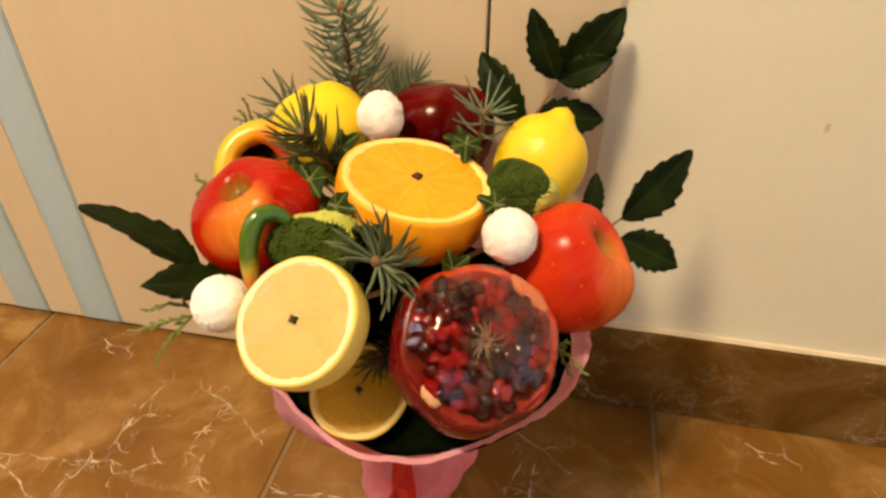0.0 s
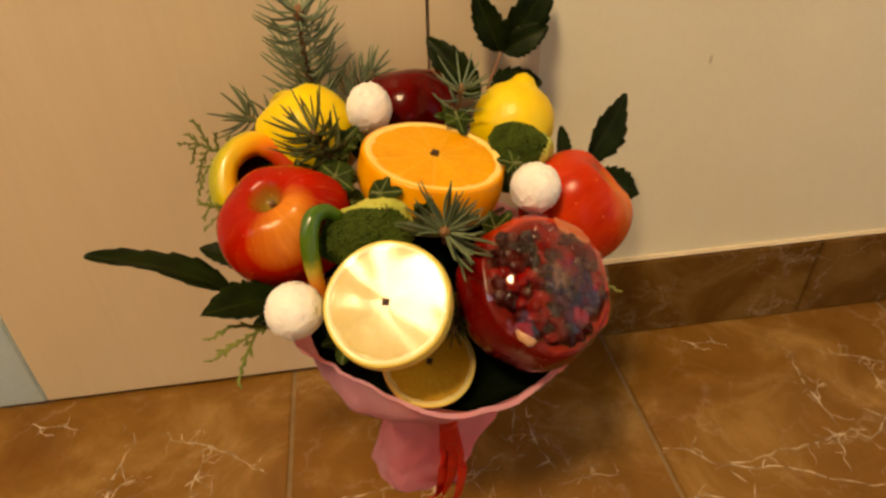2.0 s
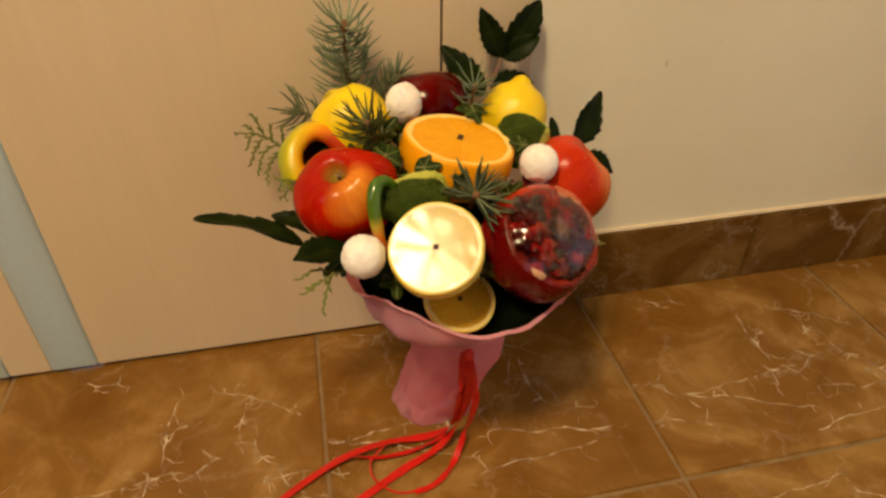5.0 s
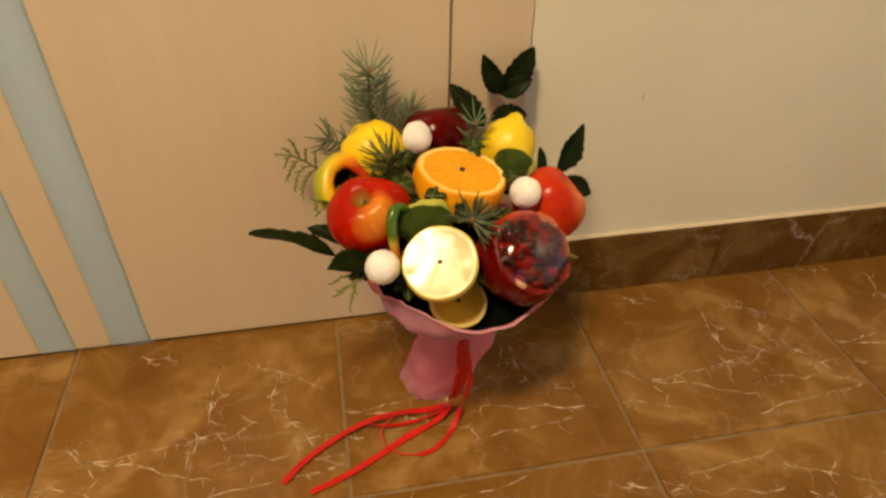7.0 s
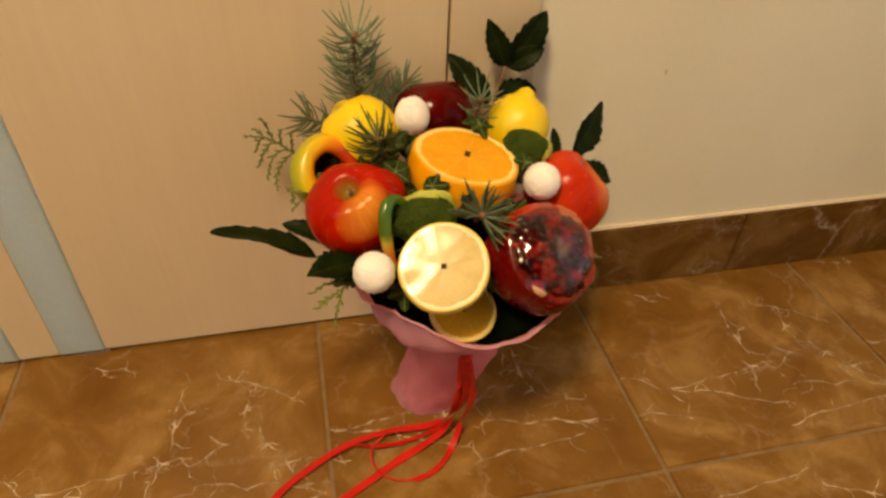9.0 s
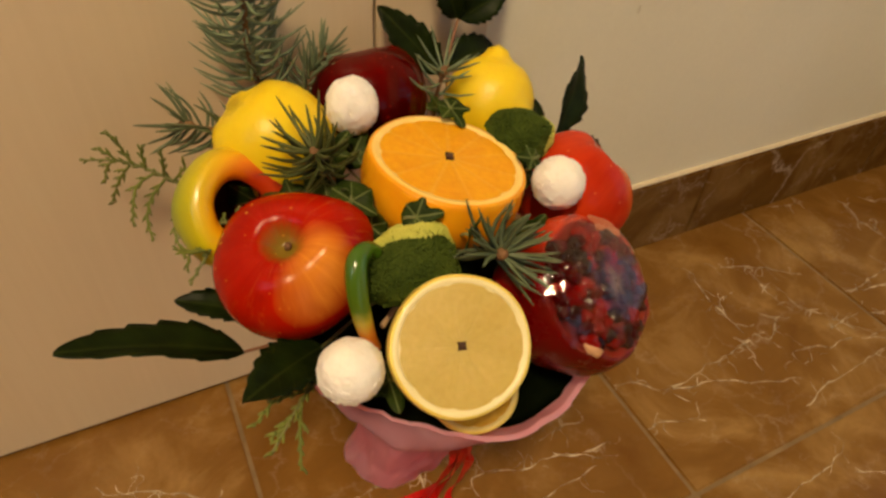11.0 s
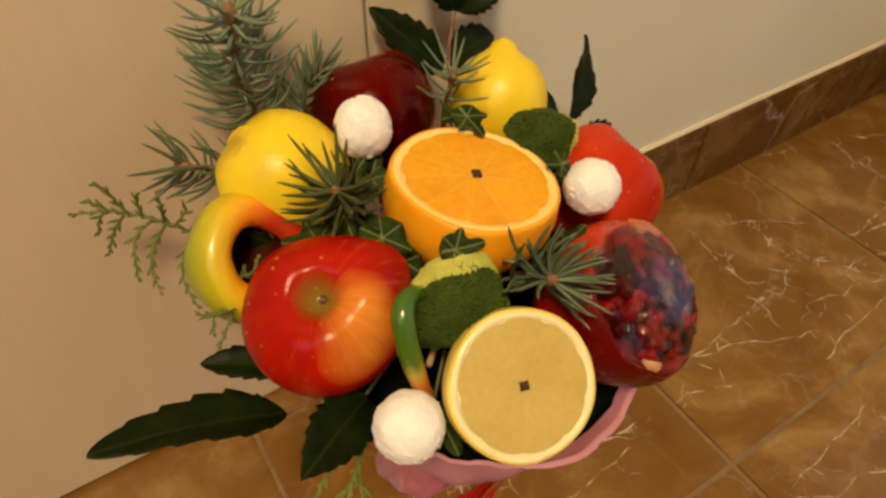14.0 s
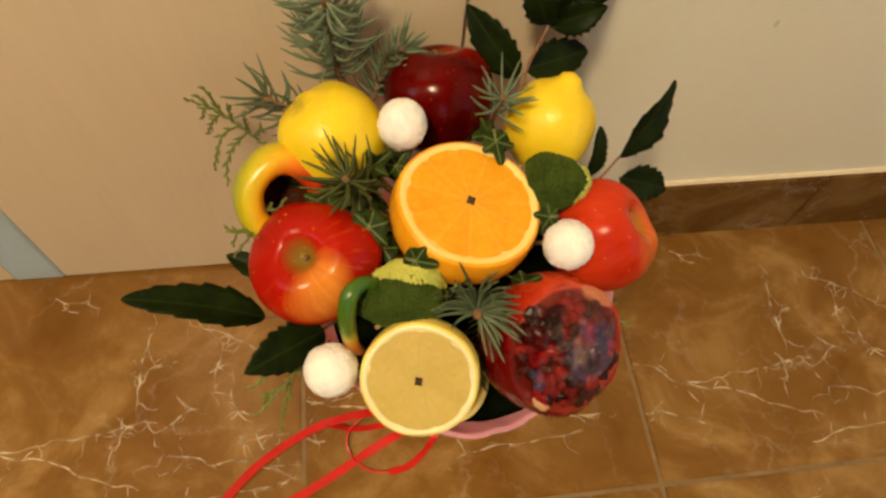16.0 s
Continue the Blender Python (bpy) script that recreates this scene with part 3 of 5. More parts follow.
# ---- the room ----
NORTH, EAST, WEST, SOUTH, TOP = 0.498, 0.845, -1.30, -2.60, 2.48
DOOR_L, DOOR_R, CASE_R, HEAD = -0.80, 0.0008, 0.091, 2.05

solid("ceiling", box(WEST - 0.1, SOUTH - 0.1, TOP, EAST + 0.1, NORTH + 0.1, TOP + 0.1), CEIL, "unseen ceiling, kept brown to cut bounced light", kind="structure")
bm = box(CASE_R, NORTH, 0, EAST, NORTH + 0.12, TOP)
box(WEST, NORTH, 0, DOOR_L - 0.09, NORTH + 0.12, TOP, bm=bm)
box(DOOR_L - 0.09, NORTH, HEAD + 0.09, CASE_R, NORTH + 0.12, TOP, bm=bm)
wall_north = solid("wall_north", bm, WALL, "cream painted wall beside the door", kind="structure")
WIN = (-0.55, 0.25, 0.15, 1.05)
bm = box(EAST, WIN[1], 0, EAST + 0.1, NORTH + 0.12, TOP)
box(EAST, SOUTH, 0, EAST + 0.1, WIN[0], TOP, bm=bm)
box(EAST, WIN[0], 0, EAST + 0.1, WIN[1], WIN[2], bm=bm)
box(EAST, WIN[0], WIN[3], EAST + 0.1, WIN[1], TOP, bm=bm)
for k, (x, z) in enumerate(((0.241, 0.303), (0.479, 0.186))):
    spot = bmesh.new()
    bmesh.ops.create_circle(spot, cap_ends=True, segments=12, radius=0.0026 - 0.001 * k, matrix=pose(x, NORTH - 0.0006, z, 90, 0, 20) @ Matrix.Diagonal((1, 1.4, 1, 1)))
    part("smudge", spot, SMUDGE, wall_north, "small grey smudge on the paint")
solid("wall_east", bm, WALL, "cream painted side wall with a low window", kind="structure")
WIN2 = (-0.32, 0.12, 0.82, 1.38)
bm = box(WEST - 0.1, WIN2[1], 0, WEST, NORTH + 0.12, TOP)
box(WEST - 0.1, SOUTH, 0, WEST, WIN2[0], TOP, bm=bm)
box(WEST - 0.1, WIN2[0], 0, WEST, WIN2[1], WIN2[2], bm=bm)
box(WEST - 0.1, WIN2[0], WIN2[3], WEST, WIN2[1], TOP, bm=bm)
solid("wall_west", bm, DARK_WALL, "unseen side wall with an added window, kept dark to cut bounced light", kind="structure")
# window out of view, added to hold the fill from the left
win = thing("window_2", pose(WEST - 0.05, -0.10, WIN2[2]), "unseen white framed window added for fill from the left", kind="structure")
bm = box(-0.03, -0.22, 0, 0.03, -0.18, 0.56)
for y0, z0, y1, z1 in ((0.18, 0, 0.22, 0.56), (-0.18, 0, 0.18, 0.04), (-0.18, 0.52, 0.18, 0.56)):
    box(-0.03, y0, z0, 0.03, y1, z1, bm=bm)
part("window_frame", bm, WINDOW_FRAME, win, smooth=False)
solid("backdrop_west", box(WEST - 1.02, -2.0, -0.5, WEST - 1.0, 1.0, 3.0), SKY, "pale glow behind the added side window", kind="structure")
bm = box(WEST, SOUTH - 0.1, 0, -0.45, SOUTH, TOP)
box(0.45, SOUTH - 0.1, 0, EAST, SOUTH, TOP, bm=bm)
box(-0.45, SOUTH - 0.1, 2.05, 0.45, SOUTH, TOP, bm=bm)
solid("wall_south", bm, DARK_WALL, "unseen wall with a glazed door opening, kept dark to cut bounced light", kind="structure")
glazed = thing("door_2", pose(0, SOUTH - 0.05, 0), "white framed glazed door with daylight behind", kind="structure")
bm = box(-0.45, -0.03, 0, -0.40, 0.03, 2.05)
for x0, z0, x1, z1 in ((0.40, 0, 0.45, 2.05), (-0.40, 0, 0.40, 0.08), (-0.40, 2.0, 0.40, 2.05), (-0.40, 0.9, 0.40, 0.95)):
    box(x0, -0.03, z0, x1, 0.03, z1, bm=bm)
part("door_frame", bm, WINDOW_FRAME, glazed, smooth=False)
solid("backdrop_south", box(-2.0, SOUTH - 1.02, -0.5, 2.0, SOUTH - 1.0, 3.0), SKY_BRIGHT, "pale daylight outside the glazed door", kind="structure")
win = thing("window_1", pose(EAST + 0.05, -0.15, WIN[2]), "low unseen white framed window added for fill from the left", kind="structure")
bm = box(-0.03, -0.40, 0, 0.03, -0.35, 0.9)
for y0, z0, y1, z1 in ((0.35, 0, 0.40, 0.9), (-0.35, 0, 0.35, 0.05), (-0.35, 0.85, 0.35, 0.9), (-0.02, 0.05, 0.02, 0.85)):
    box(-0.03, y0, z0, 0.03, y1, z1, bm=bm)
part("window_frame", bm, WINDOW_FRAME, win, smooth=False)
solid("backdrop", box(EAST + 1.0, -2.6, -0.5, EAST + 1.02, 1.0, 3.0), SKY_BRIGHT, "pale blue daylight outside the window", kind="structure")
solid("backdrop_door", box(-0.80, NORTH + 0.75, 0.0, -0.05, NORTH + 0.77, 2.0), SKY_DOOR, "daylit space behind the glazed door", kind="structure")

# door leaf with two frosted strips, casing on its hinge side
door = thing("door_1", pose(0, 0.4935, 0.0), "closed pale beech laminate door with two frosted glass strips", kind="structure")
STRIPS = ((-0.441, -0.393), (-0.527, -0.484))
for x0, x1 in ((-0.393, DOOR_R), (-0.484, -0.441), (DOOR_L, -0.527)):
    part("door_panel", box(x0, 0, 0.005, x1, 0.04, HEAD, 0.0008), DOOR, door, smooth=False)
for x0, x1 in STRIPS:
    part("glass_strip", box(x0 + 0.0004, -0.0016, 0.0055, x1 - 0.0004, 0.007, HEAD - 0.01, 0.0013), GLASS, door, "frosted pale green glass strip", smooth=False)
casing = thing("trim", pose(0, 0.4935, 0), "pale beech door casing", kind="structure")
part("casing", box(DOOR_R + 0.0024, 0.0, 0.001, CASE_R, 0.05, HEAD + 0.09, 0.0012), DOOR, casing, smooth=False)
part("casing", box(DOOR_L - 0.09, 0.0, 0.001, DOOR_L - 0.003, 0.05, HEAD + 0.09, 0.0012), DOOR, casing, smooth=False)
part("casing", box(DOOR_L - 0.003, 0.0, HEAD + 0.004, DOOR_R + 0.003, 0.05, HEAD + 0.09, 0.0012), DOOR, casing, smooth=False)
# two near-black strips stand in for the shade in the door's gaps
part("door_stop", box(DOOR_R - 0.004, 0.042, 0.001, DOOR_R + 0.006, 0.06, HEAD), GAP, casing, "dark strip painted as the shade behind the door edge", smooth=False)
part("threshold", box(DOOR_L, 0.012, -0.002, DOOR_R, 0.05, 0.0035), GAP, casing, "dark strip painted as the shade under the door", smooth=False)

# tiled skirting
SKIRT = 0.0975
skirt = thing("baseboard", pose(0, 0, 0), "brown marbled tile skirting with a cream top edge", kind="structure")
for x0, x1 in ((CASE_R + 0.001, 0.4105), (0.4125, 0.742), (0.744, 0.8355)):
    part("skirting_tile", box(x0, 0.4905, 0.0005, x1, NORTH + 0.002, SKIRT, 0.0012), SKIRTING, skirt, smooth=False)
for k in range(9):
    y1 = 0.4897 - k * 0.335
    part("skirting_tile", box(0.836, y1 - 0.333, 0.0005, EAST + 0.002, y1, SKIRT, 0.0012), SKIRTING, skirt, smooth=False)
part("top_strip", box(CASE_R + 0.001, 0.4928, SKIRT, 0.8350, NORTH + 0.001, SKIRT + 0.0045, 0.0015), CAULK, skirt, "cream sealed top edge", smooth=False)
part("top_strip", box(0.8385, SOUTH + 0.05, SKIRT, EAST + 0.001, 0.4928, SKIRT + 0.0045, 0.0015), CAULK, skirt, "cream sealed top edge", smooth=False)

# ceiling lamp
for (x, y), watts in LAMPS:
    lampshade = thing("ceiling_lamp", pose(x, y, TOP), "round opal glass ceiling lamp switched on", "lamp", "ceiling lamps")
    part("bracket", lathe([(0, 0), (0.16, 0), (0.16, -0.02), (0, -0.02)], 40), BRACKET, lampshade)
    part("diffuser", lathe([(0, -0.021), (0.21, -0.021), (0.215, -0.035), (0.205, -0.055), (0.0, -0.068)], 48), DIFFUSER, lampshade, "lit opal glass diffuser")

# ---- the bouquet: wrapping and ribbon ----
def wrap_paper():
    """Tissue gathered at a neck, flared to a wide lip above and a pleated foot below."""
    ob = thing("bouquet_wrap", pose(-0.030, 0.358, 0.0), "crumpled pink tissue paper wrap standing on the brown floor tiles", "wrapping paper")
    n = 200
    # centre x, centre y, z, radius x, radius y, tilt towards the front, pleats
    rings = [(0.014, -0.021, 0.128, 0.045, 0.035, 0.00, 0.05), (0.014, -0.021, 0.138, 0.046, 0.036, 0.01, 0.06),
             (0.019, -0.021, 0.160, 0.057, 0.047, 0.04, 0.06), (0.017, -0.021, 0.184, 0.069, 0.064, 0.08, 0.045),
             (0.021, -0.023, 0.206, 0.086, 0.078, 0.12, 0.03), (0.021, -0.024, 0.219, 0.095, 0.085, 0.14, 0.022),
             (0.020, -0.024, 0.2245, 0.101, 0.0885, 0.15, 0.022), (0.020, -0.024, 0.2250, 0.1035, 0.0915, 0.16, 0.018)]
    fine = [[u + (v - u) * s / 4 for u, v in zip(p, q)] for p, q in zip(rings, rings[1:]) for s in range(4)] + [rings[-1]]
    rows = []
    for cx, cy, z, rx, ry, tilt, pleat in fine:
        row = []
        for i in range(n):
            a = 2 * math.pi * i / n
            fold = 1 + pleat * (0.28 * math.sin(11 * a + 6 * z) + 0.18 * math.sin(19 * a + 2.0) + 0.5 * noise.noise((3 * math.cos(a), 3 * math.sin(a), z * 14)))
            fold *= 1 + 0.02 * (rx / 0.105) ** 6 * math.exp(-((a - 3.70) / 0.5) ** 2)
            fold *= 1 - 0.03 * (rx / 0.105) ** 4 * math.exp(-((a - 5.35) / 0.45) ** 2)
            fold *= 1 + 0.045 * (rx / 0.105) ** 3 * math.exp(-((a - 4.72) / 0.35) ** 2)
            fold *= 1 + 0.27 * math.exp(-((rx - 0.076) / 0.016) ** 2) * math.exp(-((a - 3.95) / 0.7) ** 2)
            crease = abs(noise.noise((9 * math.cos(a), 9 * math.sin(a), z * 22))) + 0.5 * abs(noise.noise((20 * math.cos(a), 20 * math.sin(a), z * 60)))
            fold *= 1 + 0.022 * (0.3 - crease)
            x, y = rx * math.cos(a) * fold, ry * math.sin(a) * fold
            wave = 0.010 * noise.noise((2.2 * math.cos(a), 2.2 * math.sin(a), 5.0)) * (rx / 0.11) ** 2 + 0.009 * math.exp(-((a - 4.05) / 0.45) ** 2) * min(1, (rx / 0.1)) ** 8
            row.append((cx + x, cy + y, z + tilt * y * 1.0 + wave))
        rows.append(row)
    bm = grid_mesh(rows, True)
    collar = part("collar", bm, PAPER, ob, "flared pink tissue collar")
    rows = []
    steps = ((0.0015, 0.044, 0.039, 0.075), (0.012, 0.043, 0.038, 0.075), (0.03, 0.042, 0.038, 0.075), (0.06, 0.044, 0.037, 0.075), (0.09, 0.046, 0.036, 0.07),
                             (0.115, 0.045, 0.036, 0.07), (0.132, 0.046, 0.036, 0.05))
    fine = [[u + (v - u) * s / 5 for u, v in zip(p, q)] for p, q in zip(steps, steps[1:]) for s in range(5)] + [steps[-1]]
    for z, rx, ry, pleat in fine:
        f = z / 0.13
        cx, cy = -0.003 + 0.017 * min(1, f * 1.5), 0.014 - 0.036 * f
        rows.append([(cx + rx * math.cos(a) * k, cy + ry * math.sin(a) * k, z) for a, k in
                     ((a, 1 + pleat * (0.5 * math.sin(5 * a + 3 * f) + 0.8 * noise.noise((2 * math.cos(a), 2 * math.sin(a), 5 * f)) - 1.1 * abs(noise.noise((2.3 * math.cos(a) + 1.5 * f, 2.3 * math.sin(a), 3.2 * f))) - 0.35 * abs(noise.noise((5 * math.cos(a) + 3 * f, 5 * math.sin(a), 6 * f)))))
                      for a in (2 * math.pi * i / n for i in range(n)))])
    foot = part("foot", grid_mesh(rows, True), PAPER, ob, "creased pink tissue foot")
    return ob


wrap_paper()


def strip(points, width, per=10, roll=0.0, seed=0):
    """A flat band along a line, lying with its width level, a little twisted."""
    path = spline(points, per)
    rows = []
    for i, p in enumerate(path):
        d = (path[min(i + 1, len(path) - 1)] - path[max(i - 1, 0)]).normalized()
        side = d.cross(Vector((0, 0, 1)))
        side = side.normalized() if side.length > 0.05 else Vector((1, 0, 0))
        twist = roll + 0.5 * noise.noise((i * 0.11, seed * 3.1, 0.0))
        side = side * math.cos(twist) + d.cross(side) * math.sin(twist)
        up = side.cross(d)
        w = side * width / 2
        rows.append([p - w, p + w, p + w + up * 0.0004, p - w + up * 0.0004])
    return grid_mesh(rows, True, True, True)


def ribbon():
    ob = thing("ribbon", pose(-0.018, 0.299, 0.128), "shiny red satin ribbon with tails trailing on the floor tiles", "ribbon")
    o = Vector((-0.018, 0.299, 0.128))
    tails = [
        (0.0086, 0.25, [(-0.019, 0.301, 0.136), (-0.018, 0.295, 0.11), (-0.020, 0.301, 0.07), (-0.026, 0.312, 0.025), (-0.050, 0.318, 0.006), (-0.092, 0.316, 0.010), (-0.132, 0.310, 0.007), (-0.165, 0.297, 0.003), (-0.196, 0.277, 0.003), (-0.222, 0.252, 0.0025)]),
        (0.0084, 0.15, [(-0.018, 0.301, 0.134), (-0.015, 0.294, 0.10), (-0.017, 0.300, 0.06), (-0.026, 0.307, 0.022), (-0.048, 0.300, 0.005), (-0.080, 0.287, 0.003), (-0.118, 0.267, 0.0025), (-0.155, 0.249, 0.0025), (-0.193, 0.236, 0.0022)]),
        (0.0068, 0.3, [(-0.015, 0.301, 0.133), (-0.009, 0.294, 0.09), (-0.010, 0.299, 0.05), (-0.016, 0.303, 0.018), (-0.026, 0.292, 0.003), (-0.036, 0.279, 0.0025), (-0.054, 0.265, 0.0025), (-0.073, 0.261, 0.0022)]),
        (0.0018, 0.0, [(-0.070, 0.2615, 0.0030), (-0.086, 0.263, 0.0028), (-0.100, 0.271, 0.0035), (-0.110, 0.286, 0.0055), (-0.108, 0.301, 0.0080), (-0.094, 0.313, 0.010)]),
        (0.0060, 0.4, [(-0.021, 0.301, 0.134), (-0.023, 0.296, 0.09), (-0.026, 0.304, 0.045), (-0.038, 0.310, 0.012), (-0.066, 0.306, 0.004), (-0.100, 0.303, 0.006), (-0.128, 0.309, 0.008)]),
    ]
    for k, (w, roll, pts) in enumerate(tails):
        part("tail", strip([Vector(p) - o for p in pts], w, 10, roll, k), RIBBON, ob, smooth=False)
    knot = bmesh.new()
    bmesh.ops.create_icosphere(knot, subdivisions=2, radius=1, matrix=Matrix.LocRotScale((0.001, 0.000, 0.004), None, (0.0065, 0.005, 0.007)))
    part("knot", knot, RIBBON, ob)


ribbon()

# the core that holds the sticks, coloured near black as shade between the fruits
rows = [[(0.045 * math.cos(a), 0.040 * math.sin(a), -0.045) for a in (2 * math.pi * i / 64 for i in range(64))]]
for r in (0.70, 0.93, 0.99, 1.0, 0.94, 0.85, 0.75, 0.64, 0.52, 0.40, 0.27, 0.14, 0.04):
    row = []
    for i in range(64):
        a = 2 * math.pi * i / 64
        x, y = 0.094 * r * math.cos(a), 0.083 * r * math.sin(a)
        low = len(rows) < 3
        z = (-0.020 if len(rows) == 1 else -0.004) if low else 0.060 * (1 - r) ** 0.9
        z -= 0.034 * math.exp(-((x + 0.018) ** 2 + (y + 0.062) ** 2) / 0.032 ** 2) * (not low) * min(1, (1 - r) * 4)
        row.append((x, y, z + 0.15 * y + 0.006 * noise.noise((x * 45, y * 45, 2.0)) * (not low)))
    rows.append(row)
solid("florist_foam", grid_mesh(rows, True, True, True), FOAM, "near-black foam whose colour stands in for shade between the fruits", "foam", smooth=True, m=pose(-0.010, 0.334, 0.212))


# ---- fruits ----
def apple(at, axis, radius, height, skin, label, seed, stem=0.0035, bump=0.6, lump=0.06):
    """A whole apple: lobed body, hollow with its stem, hollow with dry calyx."""
    ob = thing("apple", aim(at, axis), label, "apple", "fruits of the bouquet")
    rows = []
    for i in range(1, 40):
        u = math.pi * i / 40
        row = []
        for k in range(60):
            a = 2 * math.pi * k / 60
            z, r = math.cos(u), math.sin(u) ** 0.86
            dip = 0.21 * math.exp(-(r / 0.36) ** 2) + 0.34 * math.exp(-(r / 0.16) ** 2) if z > 0 else -0.22 * math.exp(-(r / 0.22) ** 2)
            lobe = math.cos(5 * a + seed) * (0.55 + 0.45 * math.cos(2 * a + seed * 1.7))
            crest = math.exp(-((r - 0.62) / 0.30) ** 2)
            zz = z * 1.04 - dip + crest * (0.035 * lobe * (0.6 if z > 0 else -1) + 0.07 * math.cos(a - seed) + 0.02 * math.sin(3 * a))
            knob = lump * math.exp(-((math.atan2(math.sin(a - bump), math.cos(a - bump))) / 0.46) ** 2) * math.exp(-((z - 0.45) / 0.40) ** 2)
            rr = (r + knob) * (1 + 0.055 * z) * (1 + 0.022 * lobe * abs(z) ** 0.5 + 0.025 * math.sin(2 * a + seed * 2.3) + 0.012 * math.sin(3 * a + seed))
            row.append((radius * rr * math.cos(a), radius * rr * math.sin(a), height * zz))
        rows.append(row)
    bm = grid_mesh(rows, True, True, True)
    part("body", bm, skin, ob)
    top = height * 0.56
    if stem:
        part("stem", tube(spline([(0, 0, top - 0.004), (0.0006, 0.0003, top), (0.0016, 0.0008, top + stem)], 4), lambda t: 0.0011 + 0.0006 * t, 8), TWIG, ob, "short dry brown stem")
    part("calyx", tube([Vector((0, 0, -height * 0.86)), Vector((0, 0, -height * 0.80)), Vector((0, 0, -height * 0.76))], lambda t: 0.0035 * (1 - 0.5 * t), 7), TWIG, ob, "dry brown calyx")
    skewer(ob, 0.3)
    return ob


apple((-0.107, 0.332, 0.2845), (-0.20, -0.32, 0.93), 0.0372, 0.0335, RED_APPLE, "glossy red apple with yellow streaks and a greenish stem hollow", 0.4, 0.0055, lump=0.15)
apple((0.074, 0.345, 0.267), (0.62, -0.12, 0.78), 0.0362, 0.0350, RED_APPLE_2, "orange-red apple lying tilted against the white ball", 2.0)
apple((-0.022, 0.445, 0.297), (0.02, 0.62, 0.78), 0.0375, 0.0345, DARK_APPLE, "very dark red apple at the back of the bouquet", 4.1, 0.012)


def lemon(at, axis, half, radius, label, seed, nub=0.40, skin=LEMON):
    """A whole lemon with a nipple at one end and a stalk scar at the other."""
    ob = thing("lemon", aim(at, axis), label, "lemon", "fruits of the bouquet")
    prof = []
    for i in range(37):
        s = -1 + 2 * i / 36
        r = radius * max(1 - abs(s) ** 2.3, 0) ** 0.56
        z = half * s
        if nub and s > 0.78:
            k = (s - 0.78) / 0.22
            r = max(r * (1 - k), radius * (0.33 if nub > 0.35 else 0.26) * (1 - k ** 2.2) ** 0.5)
            z = half * (0.78 + nub * k)
        prof.append((r, z))
    bm = lathe(prof, 48, lambda a, z: 1 + 0.02 * math.sin(2 * a + seed) + 0.012 * math.sin(5 * a + seed * 3 + z * 60))
    part("peel", bm, skin, ob)
    part("scar", lathe([(0, -half * 1.0 - 0.0004), (0.0022, -half * 1.0), (0.003, -half * 0.985), (0.002, -half * 0.97)], 12), STEM_GREEN, ob, "small green stalk scar")
    skewer(ob, 0.3)
    return ob


lemon((-0.0915, 0.408, 0.3062), (-0.52, 0.36, 0.78), 0.0352, 0.0330, "bright yellow lemon behind the pepper, tinged with green", 1.0, 0.19, LEMON_GREENISH)
lemon((0.0495, 0.416, 0.297), (0.34, 0.42, 0.84), 0.0325, 0.0292, "bright yellow lemon with its nipple pointing up", 2.6)


def clove(parent, z, size=0.003, seed=0):
    """A dried clove: four-pointed head on a short shaft."""
    bm = bmesh.new()
    pts = []
    for i in range(8):
        a = math.pi * i / 4 + seed
        r = size * (1.0 if i % 2 == 0 else 0.62)
        pts.append((r * math.cos(a), r * math.sin(a)))
    rows = [[(x * 0.6, y * 0.6, z - 0.003) for x, y in pts], [(x, y, z + 0.0002) for x, y in pts], [(x * 0.95, y * 0.95, z + 0.0012) for x, y in pts], [(x * 0.4, y * 0.4, z + 0.0022) for x, y in pts]]
    grid_mesh(rows, True, True, True, bm)
    part("clove", bm, CLOVE, parent, "dark dried clove", smooth=False)


